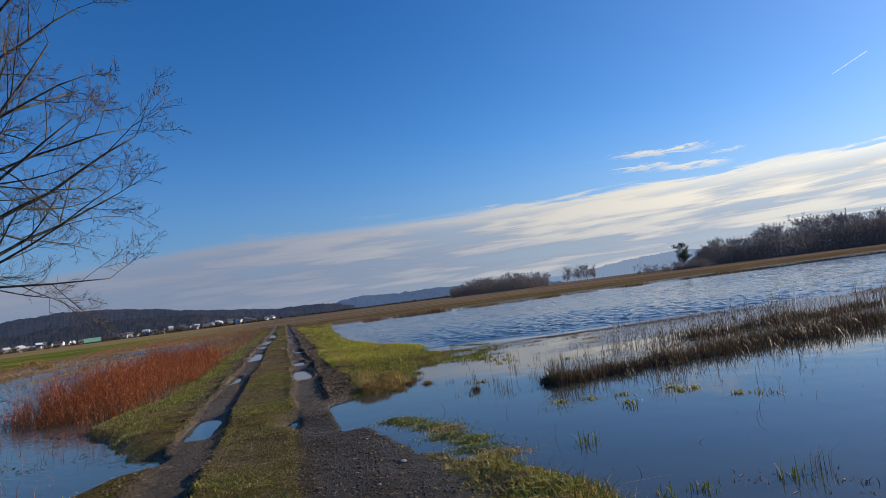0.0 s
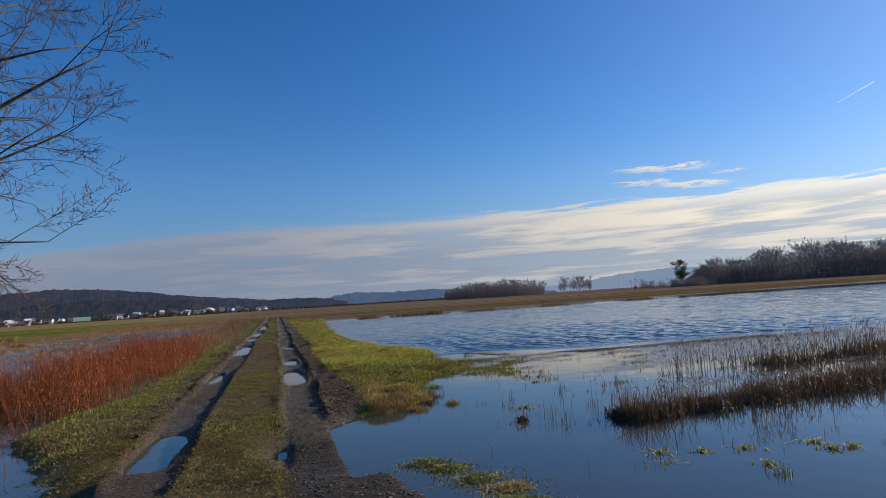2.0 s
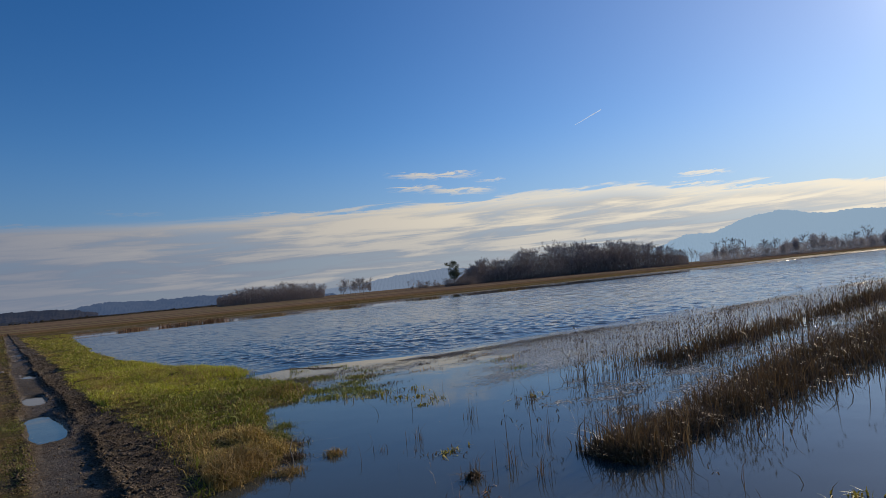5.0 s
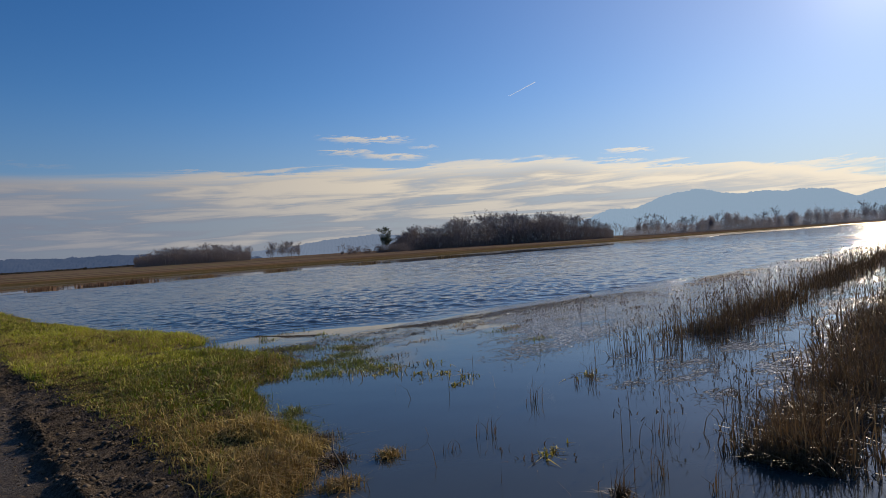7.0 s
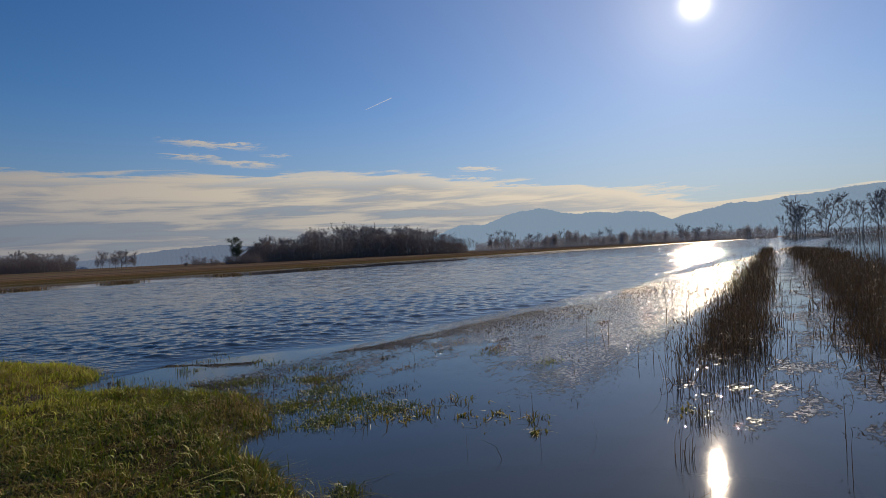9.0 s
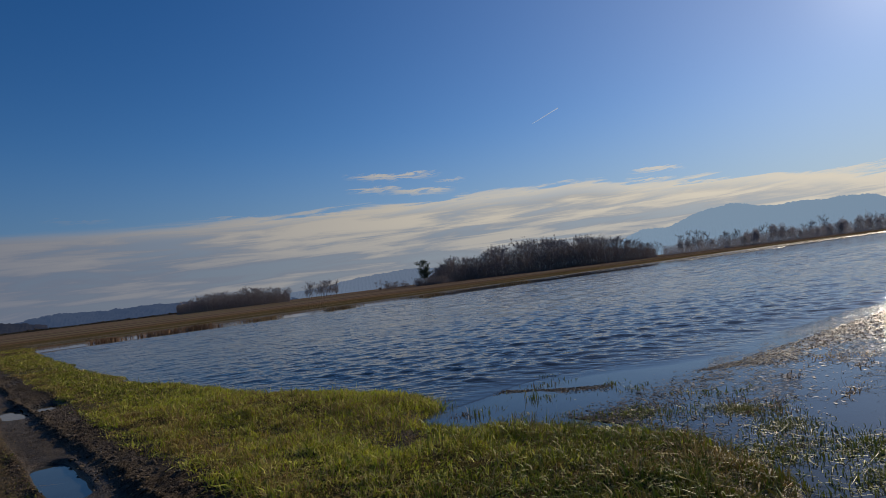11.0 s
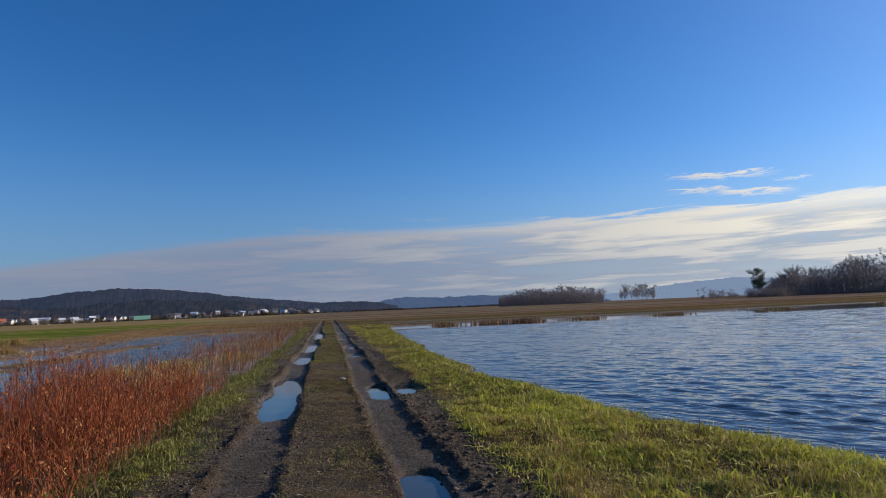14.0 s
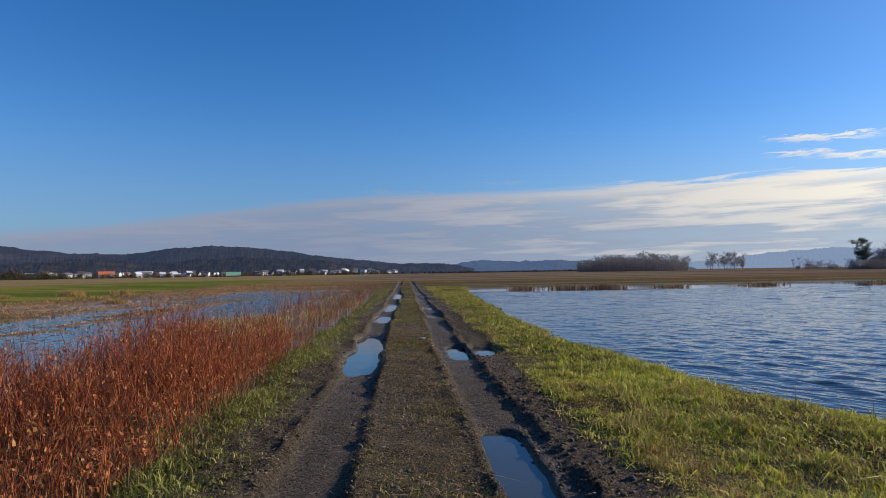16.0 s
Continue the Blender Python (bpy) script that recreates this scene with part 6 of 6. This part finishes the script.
def build_water_plants():
    rng = np.random.default_rng(131)
    # leafy yellow-green plants afloat in the still corner
    for i, (x, y, r) in enumerate(((4.04, 10.7, 0.13), (4.39, 10.55, 0.09), (4.84, 10.45, 0.07), (4.61, 9.95, 0.08), (5.54, 10.35, 0.07), (5.46, 10.09, 0.06), (5.7, 10.05, 0.06), (5.79, 9.33, 0.07), (5.4, 16.5, 0.15), (5.2, 16.75, 0.1), (6.2, 14.9, 0.13), (3.84, 13.65, 0.12), (5.0, 15.9, 0.08), (4.9, 17.2, 0.1))):
        m = 42
        a, q = rng.uniform(0, 6.28, m), rng.normal(0, r, m)
        blades("water_plant", x + q * np.cos(a), y + 0.7 * q * np.sin(a), np.full(m, WL - 0.02), rng.uniform(0.03, 0.09, m), rng.uniform(0.01, 0.022, m), 1.5, LEAFY, "leafy yellow-green plant half afloat in still water", "water plant", 1.2, group="tufts in the flood")
    # tufts of weed, grass blades and dead stems, each where it breaks the surface
    for i, (x, y, h, kind) in enumerate([(3.28, 8.54, 0.2, 0), (3.74, 6.84, 0.09, 3), (3.97, 6.66, 0.2, 0), (4.27, 6.67, 0.3, 1), (3.03, 6.91, 0.12, 0), (3.33, 6.84, 0.14, 0), (4.51, 9.67, 0.16, 0), (4.16, 6.36, 0.09, 3), (3.84, 10.37, 0.12, 2), (6.0, 9.1, 0.14, 2), (5.53, 10.06, 0.1, 2),
                                         (3.43, 14.29, 0.14, 1), (3.67, 14.01, 0.1, 1), (3.53, 12.91, 0.3, 1), (3.87, 12.39, 0.3, 1), (3.89, 12.84, 0.34, 1), (3.27, 12.56, 0.1, 3), (3.76, 13.61, 0.09, 3), (3.48, 12.75, 0.12, 1), (4.72, 13.19, 0.3, 1), (3.91, 14.31, 0.3, 1), (4.87, 14.63, 0.34, 1),
                                         (5.8, 14.75, 0.2, 1), (6.0, 14.7, 0.36, 1), (5.08, 16.43, 0.1, 2), (5.09, 17.15, 0.2, 2), (5.66, 17.1, 0.16, 2), (5.39, 16.11, 0.14, 2), (4.67, 17.55, 0.18, 2), (5.13, 17.38, 0.08, 3), (5.36, 17.23, 0.1, 3), (5.25, 18.2, 0.14, 0), (7.32, 18.58, 0.1, 1), (10.31, 18.63, 0.12, 1),
                                         (9.2, 17.9, 0.1, 1), (8.3, 18.9, 0.08, 1), (4.13, 18.1, 0.12, 0), (5.56, 19.95, 0.16, 0), (5.05, 22.97, 0.14, 1), (5.6, 21.89, 0.2, 0), (4.68, 21.94, 0.2, 0), (6.55, 24.45, 0.12, 1), (7.08, 24.35, 0.14, 0)]):
        tuft(x, y, (26, 16, 30, 34)[kind], h, (0.06, 0.05, 0.1, 0.12)[kind], (LUSH, REED, LEAFY, BROWN)[kind], ("small half-drowned tuft of green grass in the flood", "few dark dead stems standing in the flood", "leafy yellow-green weed breaking the flood water", "drifted clump of pale dead weed in the flood")[kind], 140 + i, (0.5, 0.3, 1.2, 1.1)[kind], width=(0.009, 0.006, 0.014, 0.012)[kind])
    # grass that stands thinly in the shallows off the bank
    n = 20000
    x, y = rng.uniform(2.0, 8.5, n), rng.uniform(14.5, 27.5, n)
    sl, sr = shores(y)
    keep = (rng.uniform(0, 1, n) < smooth(0.5 + 1.6 * smooth(18, 20, y) * smooth(25, 23, y), 0.0, x - sr) * 0.8) & (x > sr - 0.2) & (wobble(x, y, 2.2, 132) + 0.5 * wobble(x, y, 6.0, 134) > 0.1)
    x, y = x[keep], y[keep]
    blades("drowned_grass", x, y, np.full(len(x), WL - 0.04), rng.uniform(0.03, 0.12, len(x)), 0.009, 0.9, LUSH, "thin green grass standing in shallow flood water", "grass")
    # low mats of weed that break the surface beside the stony patch
    for i, (cx, cy, r) in enumerate(((1.84, 11.45, 0.13), (2.0, 11.15, 0.12), (2.15, 10.72, 0.15), (2.3, 10.35, 0.13), (2.2, 10.0, 0.15), (2.38, 9.6, 0.14), (2.3, 9.2, 0.16), (2.42, 8.8, 0.15))):
        m = 620
        px, py = cx + rng.normal(0, r * 1.1, m), cy + rng.normal(0, r * 0.7, m)
        q = np.hypot((px - cx) / 1.1, (py - cy) / 0.7) / r
        blades("weed_mat", px, py, WL - 0.01 + 0.035 * np.exp(-q ** 2), rng.uniform(0.02, 0.075, m), rng.uniform(0.006, 0.014, m), 1.5, (TURF, LUSH, HAYGRASS)[(0, 1, 0, 2)[i % 4]], "low mat of green weed breaking the water surface", "water plant", 1.0, 0.6, group="tufts in the flood")
    # drowned tussocks off the corner of the bank, one with a forked stick in it
    for cx, cy, r in ((2.86, 15.4, 0.15), (2.45, 14.4, 0.12), (2.7, 14.85, 0.1), (3.48, 12.85, 0.06), (3.05, 14.6, 0.08)):
        m = int(3200 * r)
        px, py = cx + rng.normal(0, r * 0.6, m), cy + rng.normal(0, r * 0.45, m)
        blades("grass_tussock", px, py, np.full(m, WL - 0.02), rng.uniform(0.04, 0.15, m), 0.008, 1.0, (SEDGE, HAY)[int(cx * 100) % 2], "half-drowned tussock of dead grass in still water", "tussock", 1.0, 0.8, group="tussocks")
    stick = [(2.5, 14.42, WL - 0.05, 2.58, 14.55, WL + 0.07, 0.009, 0.007), (2.58, 14.55, WL + 0.07, 2.63, 14.75, WL + 0.13, 0.007, 0.006), (2.63, 14.75, WL + 0.13, 2.76, 14.95, WL + 0.22, 0.006, 0.003)]
    tagged(new("stick", chain("stick", stick, 6, BARK)), "thin dark crooked stick leaning out of the flood", "stick")
    # yellowish clumps in the ditch beyond the red growth
    for cx, cy, h in ((-4.0, 36.0, 0.5), (-4.9, 41.0, 0.45), (-3.6, 44.0, 0.4), (-6.2, 39.0, 0.5), (-3.4, 52.0, 0.4)):
        m = 420
        blades("ditch_clump", cx + rng.normal(0, 0.5, m), cy + rng.normal(0, 0.7, m), np.full(m, WL - 0.06), h * rng.uniform(0.4, 1.1, m), 0.016, 0.6, HAYGRASS, "clump of yellowish dead grass in the flooded ditch", "tussock", 0.8, group="tussocks")
    # ragged weed and drift off the end of the bank
    for i in range(16):
        cx = 4.9 + 4.6 * rng.uniform(0, 1) ** 1.3
        cy = rng.uniform(16.6, 20.6)
        m = int(rng.integers(50, 150))
        px, py = cx + rng.normal(0, 0.2, m), cy + rng.normal(0, 0.1, m)
        blades("weed_mat", px, py, np.full(m, WL - 0.02), rng.uniform(0.03, 0.13, m), 0.009, 1.3, (LUSH, REED, STRAW)[i % 3], "ragged half-drowned weed off the end of the bank", "water plant", 1.0, 0.6, group="tufts in the flood")
    # a dark raft of matted weed and drift where the waves die out, from the notch in the bank along the open water
    def raft(n, spread):
        x = 5.3 + 17 * rng.uniform(0, 1, n) ** 1.9
        wide = spread * (0.35 + 0.65 * smooth(6.0, 12.0, x))
        return x, 20.72 + 2.0 * np.exp(-(x - 5.8) / 0.8) - 0.06 * (x - 8.0) - 0.1 - np.abs(rng.normal(0, 1, n)) * wide
    x, y = raft(26000, 0.8)
    keep = wobble(x * 0.7, y * 2.0, 1.5, 135) + 0.6 * wobble(x, y, 6.0, 136) > -0.35
    x, y = x[keep], y[keep]
    blades("weed_raft", x, y, np.full(len(x), WL - 0.008), rng.uniform(0.015, 0.06, len(x)), 0.015 + x / 1100, 1.7, SEDGE, "dark raft of matted weed where the waves die out", "water plant", 1.0, 0.4)
    # loose dark clumps adrift behind it
    for i, (cx, cy) in enumerate(((9.7, 18.7), (10.2, 18.2), (13.2, 18.6), (8.4, 19.1), (11.6, 18.9), (7.6, 19.6), (12.4, 17.8))):
        m = 90
        blades("weed_mat", cx + rng.normal(0, 0.16, m), cy + rng.normal(0, 0.07, m), np.full(m, WL - 0.01), rng.uniform(0.02, 0.09, m), 0.013, 1.5, SEDGE, "small dark clump of dead weed adrift", "water plant", 1.0, 0.5, group="tufts in the flood")
    # green mats of weed in the notch of the bank
    for i, (cx, cy, r) in enumerate(((5.15, 18.2, 0.3), (5.5, 18.9, 0.22), (5.1, 17.6, 0.2), (4.75, 18.7, 0.25), (5.9, 19.5, 0.16), (4.5, 17.9, 0.2), (5.4, 20.3, 0.2))):
        m = int(3600 * r)
        px, py = cx + rng.normal(0, r * 0.8, m), cy + rng.normal(0, r * 0.7, m)
        blades("weed_mat", px, py, np.full(m, WL - 0.02), rng.uniform(0.03, 0.11, m), rng.uniform(0.007, 0.014, m), 1.2, (LUSH, TURF, LUSH)[i % 3], "thick green mat of weed in the notch of the bank", "water plant", 1.0, 0.7, group="tufts in the flood")
    for i in range(22):
        cx, cy = rng.uniform(4.4, 7.0), rng.uniform(19.0, 22.8)
        m = int(rng.integers(30, 90))
        blades("weed_mat", cx + rng.normal(0, 0.12, m), cy + rng.normal(0, 0.1, m), np.full(m, WL - 0.03), rng.uniform(0.03, 0.1, m), 0.01, 1.1, (LUSH, LEAFY, LUSH, BROWN)[i % 4], "ragged green weed standing in the notch of the bank", "water plant", 0.8, group="tufts in the flood")
    # single stems in the still water
    n = 150
    x, y = 2.4 + 10 * rng.uniform(0, 1, n) ** 1.3, rng.uniform(7, 20, n)
    sl, sr = shores(y)
    keep = x > sr + 0.3
    x, y = x[keep], y[keep]
    blades("lone_stems", x, y, np.full(len(x), WL - 0.04), rng.uniform(0.05, 0.3, len(x)), 0.006, 0.7, REED, "lone dead stems standing in still water", "stems")
    # drifted straw: a dark raft where the waves die out, and scattered bits inside it
    n = 30000
    x = 5.0 + 90 * rng.uniform(0, 1, n) ** 2.0
    y = 20.5 - 0.9 * smooth(7.0, 21.0, x) + rng.normal(0, 0.22, n) - np.abs(rng.normal(0, 0.9, n)) * (rng.uniform(0, 1, n) < 0.35)
    keep = wobble(x * 0.6, y * 1.6, 1.3, 133) > -0.5 + 0.5 * smooth(21.0, 18.0, y)
    x, y = x[keep], y[keep]
    flakes("drift_straw", x, y, (0.004 + 0.014 * rng.uniform(0, 1, len(x)) ** 2) * (1 + x / 14), SEDGE, "dark raft of drifted dead straw on the flood water", "straw")


build_loose()
build_water_plants()


def build_left_shallows():
    rng = np.random.default_rng(151)
    # drifted bits and short sprigs on the flood beside the verge
    n = 6000
    x, y = rng.uniform(-6.5, -1.4, n), rng.uniform(7.5, 19.5, n)
    keep = (x < shores(y)[0] + 0.1) & (wobble(x * 0.7, y * 1.6, 1.4, 152) + 0.4 * wobble(x, y, 5.0, 153) > 0.3)
    x, y = x[keep], y[keep]
    flakes("drift_straw", x, y, 0.008 + 0.04 * rng.uniform(0, 1, len(x)) ** 3, SEDGE, "drifted dead straw on shallow flood water", "straw")
    n = 500
    x, y = rng.uniform(-7, -2.2, n), rng.uniform(9, 18.5, n)
    keep = x < shores(y)[0]
    x, y = x[keep], y[keep]
    blades("lone_stems", x, y, np.full(len(x), WL - 0.03), rng.uniform(0.05, 0.35, len(x)), 0.006, 0.7, RED, "lone reddish stems standing in shallow water", "stems")


build_left_shallows()


def stone(x, y, size, seed):
    rng = np.random.default_rng(seed)
    bm = bmesh.new()
    bmesh.ops.create_icosphere(bm, subdivisions=2, radius=size)
    for v in bm.verts:
        v.co *= 1 + 0.22 * float(wobble(np.array([v.co.x / size]), np.array([v.co.y / size + v.co.z / size]), 1.6, seed)[0])
        v.co.z *= 0.42
    me = bpy.data.meshes.new("stone")
    bm.to_mesh(me)
    bm.free()
    me.materials.append(PALE_STONE)
    ob = tagged(new("stone", me), "pale worn stone lying on the muddy track", "stone", "stones on the track")
    ob.matrix_basis = pose(x, y, float(ground_z(np.array([x]), np.array([y]))[0]) + size * 0.2, 0, 0, float(rng.uniform(0, 360)))


PALE_STONE = plain_material("pale_stone", (0.26, 0.23, 0.2), 0.85, 0.25, 40.0)
for i, (x, y, r) in enumerate(((0.27, 32.9, 0.08), (0.45, 31.8, 0.035), (1.35, 23.9, 0.03), (-0.3, 24.6, 0.022), (1.5, 9.1, 0.035), (1.15, 8.4, 0.022), (-0.52, 24.75, 0.02), (0.86, 22.7, 0.018), (1.1, 21.95, 0.022), (0.13, 21.75, 0.02), (0.95, 23.3, 0.016), (-0.36, 22.4, 0.016), (1.05, 9.6, 0.018), (0.8, 8.7, 0.016), (1.3, 10.4, 0.02))):
    stone(x, y, r, 300 + i)
